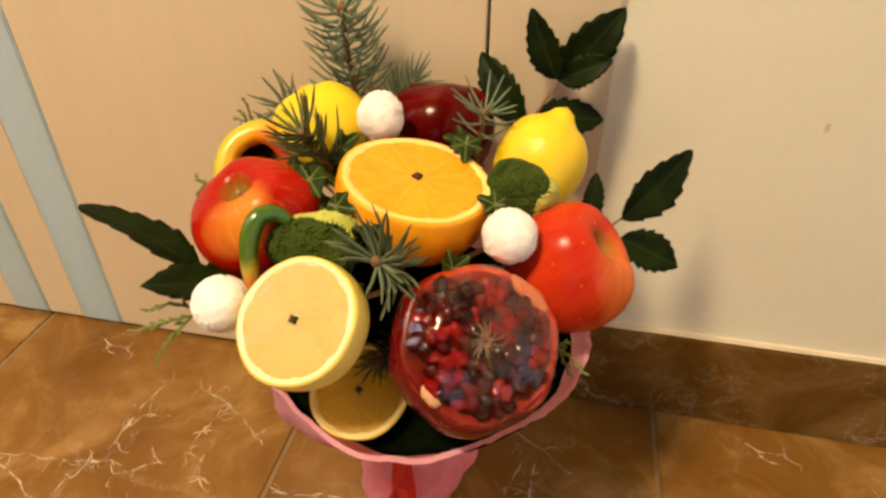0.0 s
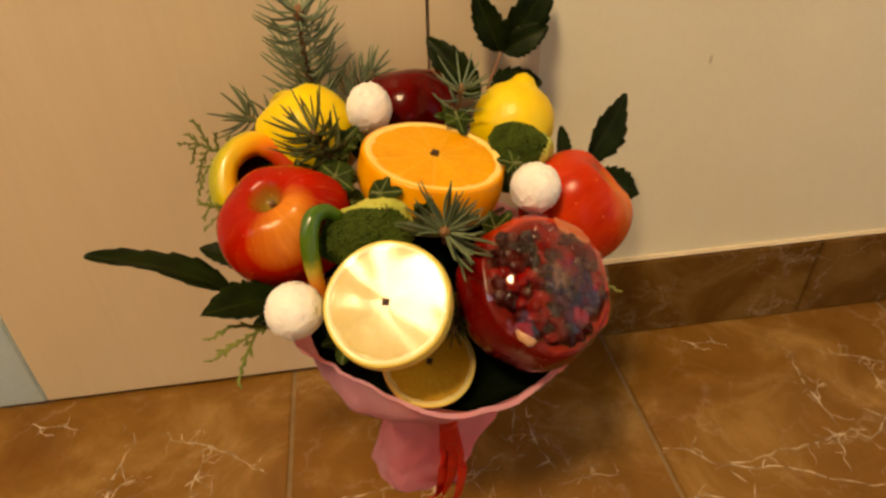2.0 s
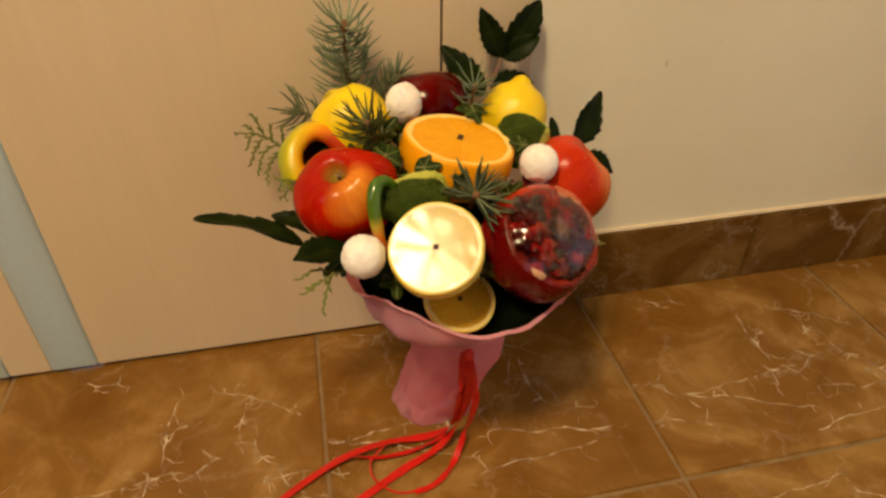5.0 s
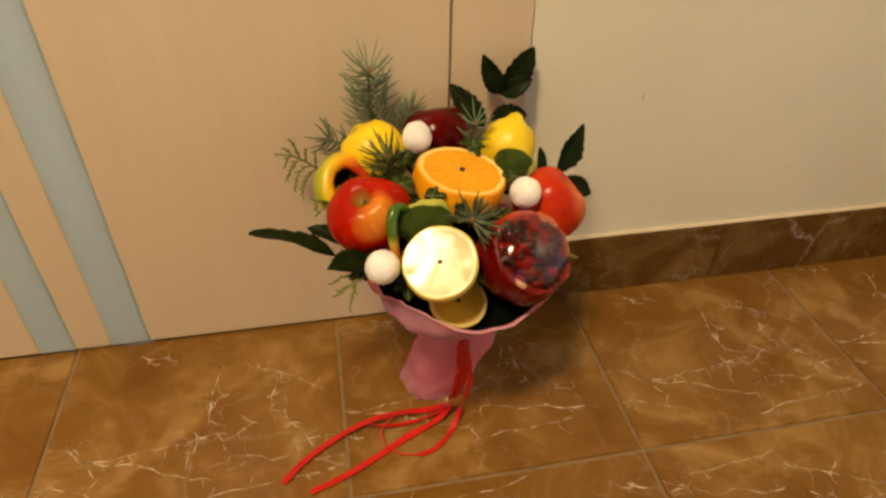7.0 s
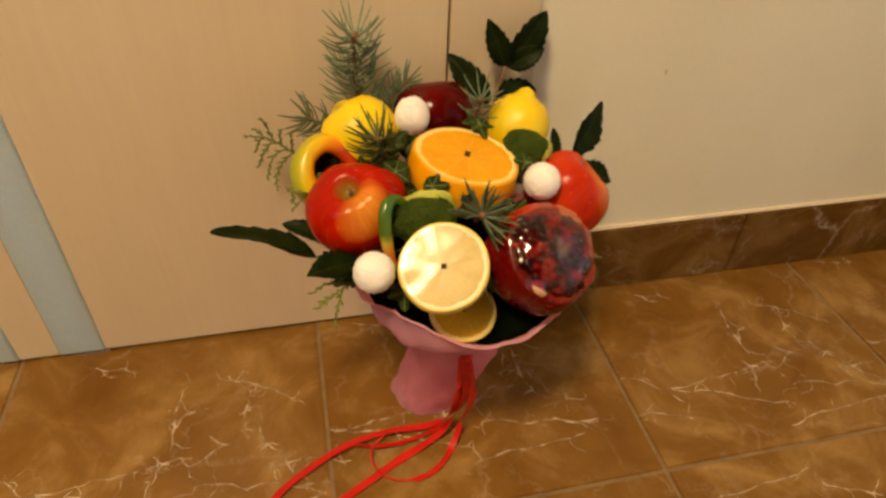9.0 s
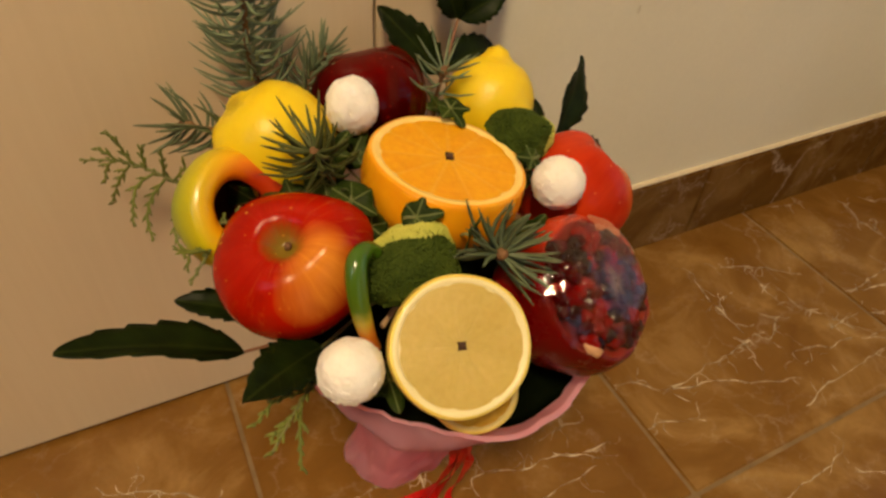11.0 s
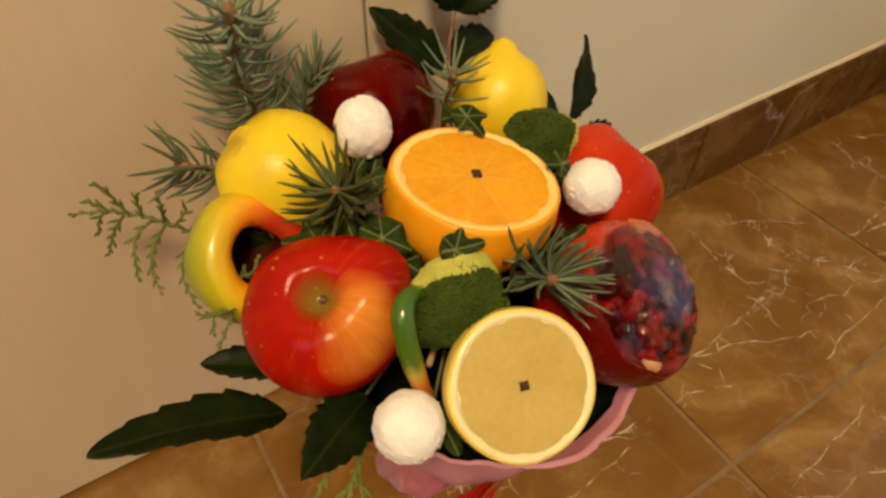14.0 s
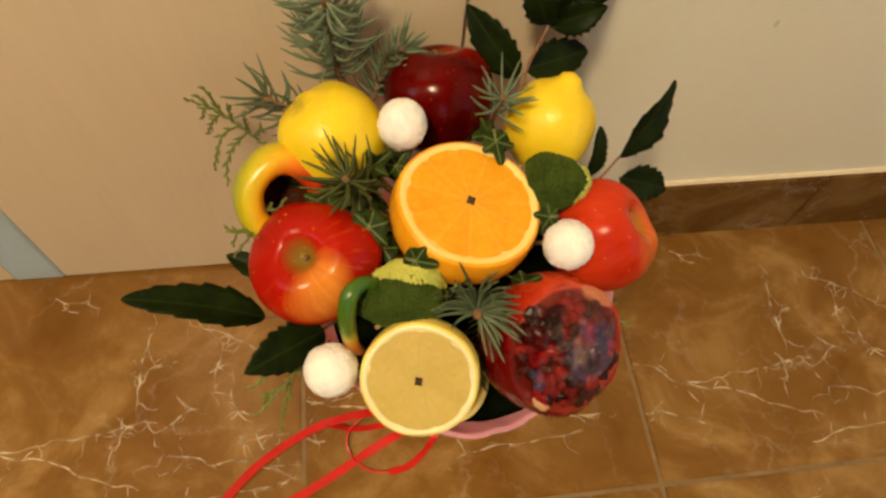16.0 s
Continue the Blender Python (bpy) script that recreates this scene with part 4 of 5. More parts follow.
def citrus_half(at, normal, radius, depth, skin, pith, flesh, label, name, segments, rind=0.11, hint=(0, 1, 0), size=0.003, power=2.0, film=False, swell=0.0):
    """A citrus fruit cut across: peel, pith ring, wedges of pulp and a clove in the middle."""
    ob = thing(name, aim(at, normal, hint), label, "lemon" if "lemon" in name else "orange", "fruits of the bouquet")
    prof = [(0, -depth)]
    for i in range(1, 17):
        t = i / 16
        prof.append((radius * (1 - (1 - t) ** power) ** (1 / power) * (1 + swell * math.sin(math.pi * min(1, t * 1.02))), -depth * (1 - t)))
    prof.append((radius * 0.985, 0.0009))
    prof.append((radius * 0.955, 0.0013))
    part("peel", lathe(prof, 56, lambda a, z: 1 + 0.012 * math.sin(2 * a + 0.7) + 0.007 * math.sin(5 * a)), skin, ob)
    inner = 1 - rind
    part("pith", lathe([(radius * 0.957, 0.0012), (radius * (1 - rind * 0.55), 0.0015), (radius * inner, 0.0007), (radius * inner * 0.97, -0.0005)], 56,
                       lambda a, z: 1 + 0.012 * math.sin(2 * a + 0.7) + 0.007 * math.sin(5 * a)), pith, ob, "pale pith ring")
    core = part("core", lathe([(radius * inner * 1.01, 0.0005), (radius * 0.3, 0.00065), (0, 0.00065)], 48), pith, ob)
    overlap = 0.00006
    rng = random.Random(int(radius * 1e5))
    turn = rng.random()
    for k in range(segments):
        a0 = 2 * math.pi * k / segments + turn
        a1 = a0 + 2 * math.pi / segments
        mid = (a0 + a1) / 2
        rows = []
        steps = 7
        for j, rr in enumerate((0.045, 0.2, 0.4, 0.6, 0.8, 0.93, 1.0)):
            row = []
            for i in range(steps + 1):
                f = i / steps
                a = a0 + (a1 - a0) * f
                r = radius * inner * rr * (1 + 0.008 * math.sin(2 * a + 0.7))
                if rr > 0.9:
                    r *= 1 - 0.035 * (2 * f - 1) ** 4 - 0.015 * noise.noise((7 * math.cos(a), 7 * math.sin(a), radius * 90))
                off = Vector((-math.sin(mid), math.cos(mid), 0)) * overlap * (f - 0.5) * 2
                dome = 0.00010 * (1 - (2 * f - 1) ** 8) * (1 - max(0, rr - 0.8) * 3.0) + 0.0001
                row.append(Vector((r * math.cos(a), r * math.sin(a), 0.0006 + dome)) + off)
            rows.append(row)
        part("segment", grid_mesh(rows, False), flesh, ob)
    if film:
        rows = []
        for f in (0.0, 0.25, 0.5, 0.75, 0.90, 0.94, 0.965, 0.985, 1.0):
            rows.append([(radius * 0.99 * f * math.cos(a), radius * 0.99 * f * math.sin(a), (0.0027 if f < 0.98 else 0.0022 if f < 1 else 0.0014) + 0.0004 * noise.noise((3 * f * math.cos(a), 3 * f * math.sin(a), 1.0)))
                         for a in (2 * math.pi * i / 48 for i in range(48))])
        sheet = grid_mesh(rows, True)
        bmesh.ops.remove_doubles(sheet, verts=sheet.verts, dist=1e-6)
        part("cling_film", sheet, FILM_FLAT, ob, "clear taut cling film").visible_shadow = False
    clove(core, 0.0016, size, 0.4)
    skewer(ob, 0.35)
    return ob


citrus_half((-0.0533, 0.2557, 0.2834), (-0.195, -0.600, 0.776), 0.0325, 0.034, LEMON_PALE, PITH, LEMON_PULP, "half lemon under cling film, pale flesh with a clove", "lemon_half", 9, 0.125, size=0.0028, film=True, power=2.3, swell=0.06)
citrus_half((-0.0315, 0.2735, 0.2190), (0.05, -0.40, 0.91), 0.0275, 0.018, LEMON_PALE, PITH_SHADE, LEMON_PULP_2, "half lemon set low against the pink paper, partly hidden", "lemon_half", 9, 0.13, size=0.0025)
citrus_half((-0.015, 0.3485, 0.3145), (0.18, -0.035, 0.983), 0.0432, 0.046, ORANGE, PITH_O, ORANGE_PULP, "big half orange, bright flesh up, with a clove inside", "orange_half", 11, 0.135, size=0.0033, power=2.6, swell=0.06)


def coconut_ball(at, radius, seed, tall=1.0):
    """A round sweet rolled in coconut flakes."""
    ob = thing("coconut_ball", pose(*at), "white round sweet rolled in coconut flakes, wrapped in film", "sweet", "white balls between the fruits")
    bm = bmesh.new()
    bmesh.ops.create_icosphere(bm, subdivisions=5, radius=1)
    for v in bm.verts:
        d = v.co.normalized()
        k = 0.045 * noise.noise(d * 2.6 + Vector((seed, 0, 0))) + 0.07 * abs(noise.noise(d * 7 + Vector((0, seed, 0)))) + 0.045 * noise.noise(d * 17)
        v.co = d * radius * (0.965 + k)
        v.co.z *= tall
    part("body", bm, COCONUT, ob)
    rng = random.Random(seed)
    bm = bmesh.new()
    for _ in range(130):
        d = Vector((rng.gauss(0, 1), rng.gauss(0, 1), rng.gauss(0, 1))).normalized()
        m = aim(Vector((d.x, d.y, d.z * tall)) * radius * 0.999, d, (rng.random(), rng.random(), rng.random() + 0.1))
        l, w = rng.uniform(0.0014, 0.0030), rng.uniform(0.0010, 0.0018)
        bmesh.ops.create_cube(bm, size=1, matrix=m @ Matrix.LocRotScale(None, Euler((rng.uniform(-0.12, 0.12), rng.uniform(-0.12, 0.12), 0)), (l, w, 0.0004)))
    part("coating", bm, COCONUT, ob, "loose coconut flakes", smooth=False, kind="stuff")
    skewer(ob, 0.3)


coconut_ball((-0.050, 0.399, 0.326), 0.0145, 1, 1.14)
coconut_ball((0.041, 0.323, 0.301), 0.0148, 2)
coconut_ball((-0.101, 0.270, 0.273), 0.0152, 3)


def pomegranate(at, normal, radius, cut):
    """A pomegranate with its front sliced off: rind, ragged pith rim, arils, film stretched over."""
    ob = thing("pomegranate", aim(at, normal), "cut pomegranate with dark red seeds showing under clear cling film", "pomegranate", "fruits of the bouquet")
    face = math.sqrt(radius ** 2 - cut ** 2)
    prof = [(0, -radius)]
    top = math.asin(cut / radius)
    for i in range(1, 25):
        t = -math.pi / 2 + (top + math.pi / 2) * i / 24
        prof.append((radius * math.cos(t), radius * math.sin(t)))
    prof += [(face * 0.97, cut + 0.0012), (face * 0.93, cut + 0.001)]
    part("rind", lathe(prof, 64, lambda a, z: 1 + 0.022 * math.sin(6 * a + 0.5) + 0.015 * math.sin(3 * a + 1) + 0.006 * math.sin(14 * a)), POM_SKIN, ob)
    part("pith", lathe([(face * 0.96, cut + 0.0012), (face * 0.88, cut + 0.0006), (face * 0.80, cut - 0.003), (0, cut - 0.001)], 64,
                       lambda a, z: 1 + 0.03 * math.sin(6 * a + 0.5) + 0.03 * math.sin(11 * a)), POM_PITH, ob, "ragged pale pink pith")
    rng = random.Random(11)
    kinds = []
    for k in range(4):
        seeds = bmesh.new()
        bmesh.ops.create_icosphere(seeds, subdivisions=3, radius=1)
        for v in seeds.verts:
            d = v.co.copy()
            v.co *= 1 + 0.42 * noise.noise(d * 1.1 + Vector((7.3 * k, 0, 0))) + 0.10 * noise.noise(d * 3.0 + Vector((0, 5.1 * k, 0)))
        kinds.append(to_mesh("aril", seeds, ARIL))
    placed = []
    for _ in range(4000):
        a = rng.uniform(0, 2 * math.pi)
        r = face * (0.80 + 0.05 * math.sin(3 * a + 1) + 0.05 * math.sin(7 * a)) * math.sqrt(rng.random())
        p = Vector((r * math.cos(a), r * math.sin(a), 0))
        if any((p - q).length < 0.0046 for q in placed):
            continue
        if abs(math.sin(3 * a + 0.6)) < 0.10 and r > face * 0.35:
            continue
        placed.append(p)
        s = rng.uniform(0.0034, 0.0046)
        o = new("aril", rng.choice(kinds))
        o.parent = ob
        z = cut - 0.0012 + 0.0095 * (1 - (r / face) ** 2) + rng.uniform(-0.0012, 0.0006)
        o.matrix_local = Matrix.LocRotScale((p.x, p.y, z), Euler((rng.uniform(-0.7, 0.7), rng.uniform(-0.7, 0.7), rng.uniform(0, 6))), (s * 1.2, s * 1.0, s * 0.85))
    for a, r, l, w, high, mat in ((3.78, 0.88, 0.006, 0.0034, 0.0030, POM_CREAM), (0.60, 0.92, 0.013, 0.0040, 0.0018, POM_FLESH)):
        lump = bmesh.new()
        bmesh.ops.create_icosphere(lump, subdivisions=3, radius=1)
        for v in lump.verts:
            v.co *= 1 + 0.35 * noise.noise(v.co * 1.7 + Vector((a * 3, 0, 0)))
        m = Matrix.Translation((face * r * math.cos(a), face * r * math.sin(a), cut + 0.0012)) @ Matrix.Rotation(a, 4, "Z") @ Matrix.Diagonal((w, l, high, 1))
        part("membrane", lump, mat, ob, "pale fleshy membrane", m=m)
    bm = bmesh.new()
    for k in range(14):
        a = 2 * math.pi * k / 14 + rng.uniform(-0.15, 0.15)
        l = rng.uniform(0.006, 0.0125)
        z0 = cut + 0.0128
        tube([Vector((0.001 * math.cos(a), 0.001 * math.sin(a), z0)), Vector((0.5 * l * math.cos(a), 0.5 * l * math.sin(a), z0 + 0.0004)), Vector((l * math.cos(a + 0.15), l * math.sin(a + 0.15), z0 - 0.0008))],
             lambda t: 0.0009 * (1.1 - t), 5, bm)
    part("star", bm, TWIG, ob, "brown dried star under the film")
    prof = []
    for i in range(25):
        f = i / 24
        prof.append((face * 1.015 * f, cut + 0.0148 - 0.0136 * f ** 3.0))
    sheet = lathe(prof, 120, lambda a, z: 1 + 0.022 * math.sin(6 * a + 0.5) + 0.006 * math.sin(17 * a))
    bmesh.ops.subdivide_edges(sheet, edges=sheet.edges[:], cuts=1, use_grid_fill=True)
    for v in sheet.verts:
        q = v.co
        v.co.z += 0.0007 * abs(noise.noise(q * 150)) + 0.0009 * noise.noise(q * 70 + Vector((4, 0, 0)))
    film = part("cling_film", sheet, FILM, ob, "clear creased cling film")
    film.visible_shadow = False
    skewer(ob, 0.4)


pomegranate((0.0300, 0.2797, 0.2582), (0.268, -0.582, 0.768), 0.0434, 0.0186)


# ---- vegetables ----
def broccoli(at, axis, rx, ry, h, edge, seed, label, hint=(0, 0, 1), band=0.46):
    """A floret: branching stalk and a cushion of countless buds, paler along one side."""
    ob = thing("broccoli_floret", aim(at, axis, hint), label, "broccoli", "vegetables of the bouquet")
    rng = random.Random(seed)
    ball = bmesh.new()
    bmesh.ops.create_icosphere(ball, subdivisions=1, radius=1)
    unit = [v.co.copy() for v in ball.verts]
    tris = [[v.index for v in f.verts] for f in ball.faces]
    ball.free()
    verts, faces, verts2, faces2 = [], [], [], []
    for k in range(2300):
        u, w = rng.random(), rng.uniform(0, 2 * math.pi)
        c = 1 - 1.15 * u
        s = math.sqrt(max(0, 1 - c * c))
        d = Vector((s * math.cos(w), s * math.sin(w), c))
        bulge = 1 + 0.10 * math.sin(3 * w + seed) * s + 0.10 * noise.noise(d * 2.6 + Vector((seed, 0, 0)))
        p = Vector((d.x * rx, d.y * ry, d.z * h)) * bulge
        young = edge is not None and (d.x * math.cos(edge) + d.y * math.sin(edge)) > band + 0.08 * rng.random() + 0.12 * noise.noise(d * 4) and d.z < 0.92
        r = rng.uniform(0.0011, 0.0017) if young else rng.uniform(0.0007, 0.0012)
        V, Fc = (verts2, faces2) if young else (verts, faces)
        b = len(V)
        V.extend(p + q * r for q in unit)
        Fc.extend([b + i for i in t] for t in tris)
    for V, Fc, mt, nm, lb in ((verts, faces, BROC, "crown", ""), (verts2, faces2, BROC_EDGE, "cut_edge", "pale yellow-green cut edge")):
        if V:
            me = bpy.data.meshes.new(nm)
            me.from_pydata(V, [], Fc)
            me.materials.append(mt)
            me.polygons.foreach_set("use_smooth", [True] * len(me.polygons))
            o = new(nm, me)
            o.parent = ob
            tagged(o, lb, kind="stuff")
    core = bmesh.new()
    bmesh.ops.create_icosphere(core, subdivisions=3, radius=1)
    for v in core.verts:
        d = v.co.normalized()
        w = math.atan2(d.y, d.x)
        s = math.hypot(d.x, d.y)
        bulge = 1 + 0.10 * math.sin(3 * w + seed) * s + 0.10 * noise.noise(d * 2.6 + Vector((seed, 0, 0)))
        v.co = Vector((d.x * rx, d.y * ry, d.z * h * (1 if d.z > 0 else 0.6))) * bulge * 0.985
    part("cushion", core, BROC, ob)
    part("stalk", tube([Vector((0, 0, -h * 0.2)), Vector((0, 0, -h * 0.9)), Vector((0.001, 0, -h * 1.9))], lambda t: 0.009 - 0.003 * t, 10), BROC_EDGE, ob, "pale green stalk")
    return ob


broccoli((-0.058, 0.302, 0.293), (-0.15, -0.50, 0.85), 0.0260, 0.0205, 0.017, 1.25, 5, "dark green broccoli floret with a yellow-green edge above the cut lemon", hint=(0, 1, 0.5))
broccoli((0.041, 0.366, 0.303), (0.10, -0.45, 0.90), 0.0205, 0.0175, 0.017, -0.2, 8, "small dark green broccoli floret below the yellow lemon", hint=(0, 1, 0.5), band=0.66)


def pepper():
    """The hollow top of a ripening pepper: a cup with a rounded lip, its inside painted dark as shade, towards the
    front.
    """
    m = aim((-0.1212, 0.3680, 0.3005), (0.25, -0.72, 0.62), (0.15, 0.6, 0.75))
    ob = thing("pepper", m, "hollow yellow-orange pepper cup with a green back beside the lemon", "pepper", "vegetables of the bouquet")

    def lobes(a, z):
        return 1 + 0.045 * math.cos(3 * a + 0.6) * min(1, (z + 0.032) / 0.02) + 0.02 * math.sin(5 * a + 60 * z)

    outer = [(0.0305 * math.sin(u) ** 0.75, -0.014 - 0.022 * math.cos(u)) for u in (math.pi / 2 * k / 10 for k in range(11))] + [(0.0303, -0.0095), (0.0293, -0.0062)]
    lip = [(0.0207 + 0.0073 * math.cos(u), -0.004 + 0.0064 * math.sin(u)) for u in (math.pi * k / 12 for k in range(1, 13))]
    part("body", lathe(outer + lip, 56, lobes), PEPPER, ob)
    inner = [(0.0132, -0.004), (0.0150, -0.009), (0.0150, -0.016), (0.011, -0.022), (0.0, -0.025)]
    part("hollow", lathe(inner, 40, lobes), PEPPER_IN, ob, "hollow inside of the pepper, its shade painted dark")
    part("stem", tube(spline([(0, 0, -0.026), (0.001, 0.001, -0.032), (0.003, 0.001, -0.037)], 4), lambda t: 0.0036 - 0.001 * t, 8), STEM_GREEN, ob, "dull green stem end")
    skewer(ob, 0.2)


pepper()


def chili():
    o = Vector((-0.090, 0.288, 0.298))
    ob = thing("chili_pepper", Matrix.Translation(o), "small bent green chili pepper turning orange at its end", "pepper", "vegetables of the bouquet")
    pts = [(-0.074, 0.305, 0.306), (-0.080, 0.303, 0.311), (-0.0865, 0.297, 0.3115), (-0.0895, 0.290, 0.303), (-0.0895, 0.285, 0.291), (-0.088, 0.282, 0.279), (-0.085, 0.282, 0.268)]
    part("body", tube(spline([Vector(p) - o for p in pts], 8), lambda t: 0.0036 + 0.0016 * math.sin(math.pi * min(1, t * 1.1)), 16), CHILI, ob)


chili()


# ---- evergreen sprigs ----
def sprig(name, points, label, material, count, length, spread, thick=0.00055, start=0.05, droop=0.0, seed=1, group="evergreen sprigs", tip_fan=14, stem_r=0.0016, bend=0.3, bud_r=0.0028, clear=None):
    """A twig set all round with needles that lean forward."""
    o = Vector(points[0])
    ob = thing(name, Matrix.Translation(o), label, "evergreen twig", group)
    path = spline([Vector(p) - o for p in points], 10)
    twig = part("twig", tube(path, lambda t: stem_r * (1.15 - 0.45 * t), 8), TWIG, ob, "brown twig")
    rng = random.Random(seed)
    bm = bmesh.new()

    def needle(p, d, l, side):
        q = p + d * l * 0.5 + side * l * 0.08 * bend
        e = q + (d * (1 - 0.6 * bend) + side * bend).normalized() * l * 0.5 - Vector((0, 0, droop * l))
        if clear and (e + o - Vector(clear[0])).length < clear[1]:
            return
        tube(spline([p, q, e], 4), lambda t: thick * (0.75 + 0.5 * math.sin(math.pi * min(1, t + 0.15))) * (1 if t < 0.9 else 0.35), 4, bm)

    m = len(path) - 1
    for k in range(count):
        f = start + (1 - start) * (k + rng.random()) / count
        i = min(int(f * m), m - 1)
        p = path[i].lerp(path[i + 1], f * m - i)
        d = (path[i + 1] - path[i]).normalized()
        side = d.orthogonal().normalized()
        side.rotate(Matrix.Rotation(k * 2.39996 + rng.uniform(-0.4, 0.4), 3, d))
        lean = spread * rng.uniform(0.75, 1.2)
        needle(p, (d * math.cos(lean) + side * math.sin(lean)).normalized(), length * rng.uniform(0.75, 1.1) * (1 - 0.25 * f), d.cross(side) * rng.uniform(-0.6, 0.6) + d)
    d = (path[-1] - path[-2]).normalized()
    for k in range(tip_fan):
        side = d.orthogonal().normalized()
        side.rotate(Matrix.Rotation(k * 2.39996, 3, d))
        lean = spread * rng.uniform(0.5, 0.95)
        needle(path[-1], (d * math.cos(lean) + side * math.sin(lean)).normalized(), length * rng.uniform(0.6, 0.9), d * 0.5)
    part("needles", bm, material, ob, kind="stuff")
    bud = bmesh.new()
    bmesh.ops.create_icosphere(bud, subdivisions=2, radius=1, matrix=aim(path[-1], d) @ Matrix.Diagonal((bud_r, bud_r, bud_r * 1.8, 1)))
    part("bud", bud, TWIG, twig, "brown bud")
    return ob


sprig("spruce_sprig", [(-0.072, 0.425, 0.268), (-0.086, 0.458, 0.310), (-0.090, 0.460, 0.340), (-0.089, 0.452, 0.374)], "blue-green spruce twig standing up behind the lemon", NEEDLE, 80, 0.043, 1.42, 0.0009, 0.30, seed=2, tip_fan=12, stem_r=0.0022, bend=0.50, bud_r=0.0036)
sprig("spruce_sprig", [(-0.066, 0.445, 0.298), (-0.056, 0.458, 0.314), (-0.045, 0.463, 0.325)], "short blue-green spruce twig beside the dark apple", NEEDLE, 60, 0.029, 1.15, 0.0008, seed=3, tip_fan=8)
sprig("spruce_sprig", [(-0.090, 0.425, 0.285), (-0.114, 0.434, 0.302), (-0.133, 0.443, 0.307)], "blue-green side twig of spruce by the wall", NEEDLE_3, 28, 0.033, 1.2, 0.0009, seed=4, tip_fan=8, bend=0.5)
sprig("spruce_sprig", [(-0.068, 0.372, 0.292), (-0.078, 0.364, 0.314), (-0.084, 0.359, 0.329)], "dark green spruce tip in front of the lemon", NEEDLE_2, 34, 0.036, 1.15, 0.00088, 0.35, seed=5, tip_fan=9, bend=0.5, bud_r=0.0026)
sprig("spruce_sprig", [(-0.015, 0.312, 0.277), (-0.017, 0.295, 0.293), (-0.019, 0.284, 0.303)], "blue-green spruce tip with a brown bud between orange and pomegranate", NEEDLE_3, 62, 0.037, 1.25, 0.00088, 0.4, seed=6, tip_fan=12, bend=0.5, bud_r=0.0034, clear=((-0.0533, 0.2557, 0.2834), 0.036))
sprig("spruce_sprig", [(0.008, 0.415, 0.280), (0.010, 0.416, 0.306), (0.013, 0.413, 0.328)], "green spruce tip between the dark apple and the lemon", NEEDLE, 8, 0.033, 1.30, 0.0007, 0.55, seed=7, tip_fan=11, bud_r=0.0026)
sprig("spruce_sprig", [(-0.005, 0.315, 0.235), (-0.012, 0.282, 0.248), (-0.018, 0.266, 0.252)], "dark spruce twig in the gap between lemon and pomegranate", NEEDLE_2, 60, 0.018, 0.9, seed=8, tip_fan=6)


def thuja(branches, label, seed, size=1.0, group="thuja sprays", normal=(0, -0.6, 0.8)):
    """A spray of scale-leaved twigs: the first branch carries the others, each set with short scaly twiglets on both sides."""
    o = Vector(branches[0][0])
    ob = thing("thuja_spray", Matrix.Translation(o), label, "evergreen twig", group)
    bm = bmesh.new()
    rng = random.Random(seed)
    nrm = Vector(normal).normalized()
    for k, points in enumerate(branches):
        path = spline([Vector(p) - o for p in points], 10)
        total = sum((b - a).length for a, b in zip(path, path[1:]))
        if k:
            tube(path, lambda u: 0.0008 * size * (1.15 - 0.5 * u), 6, bm)
        else:
            part("twig", tube(path, lambda u: 0.00095 * size * (1.2 - 0.55 * u), 7), STEM_GREEN, ob)
        run, due, side_sign = 0.0, 0.004, 1
        for a, b in zip(path, path[1:]):
            run += (b - a).length
            if run < due:
                continue
            due = run + rng.uniform(0.0020, 0.0034) * size
            side_sign = -side_sign
            d = (b - a).normalized()
            side = nrm.cross(d).normalized()
            f = run / total
            l = size * rng.uniform(0.0036, 0.0078) * (1.1 - 0.6 * f)
            e = (d * 0.85 + side * side_sign * rng.uniform(0.45, 0.8) + nrm * rng.gauss(0, 0.25)).normalized()
            mid = b + e * l * 0.55
            tip = mid + (e * 0.7 + d * 0.5).normalized() * l * 0.45
            tube([b, b.lerp(mid, 0.5), mid, tip], lambda u: 0.00098 * size * (1.05 - 0.60 * u), 5, bm)
            if l > 0.0045 * size:
                q = (e * 0.6 - side * side_sign * 0.25 + d * 0.6).normalized()
                tube([b.lerp(mid, 0.6), b.lerp(mid, 0.6) + q * l * 0.45], lambda u: 0.0006 * size * (1.05 - 0.6 * u), 5, bm)
    part("foliage", bm, THUJA, ob, kind="stuff")
    return ob


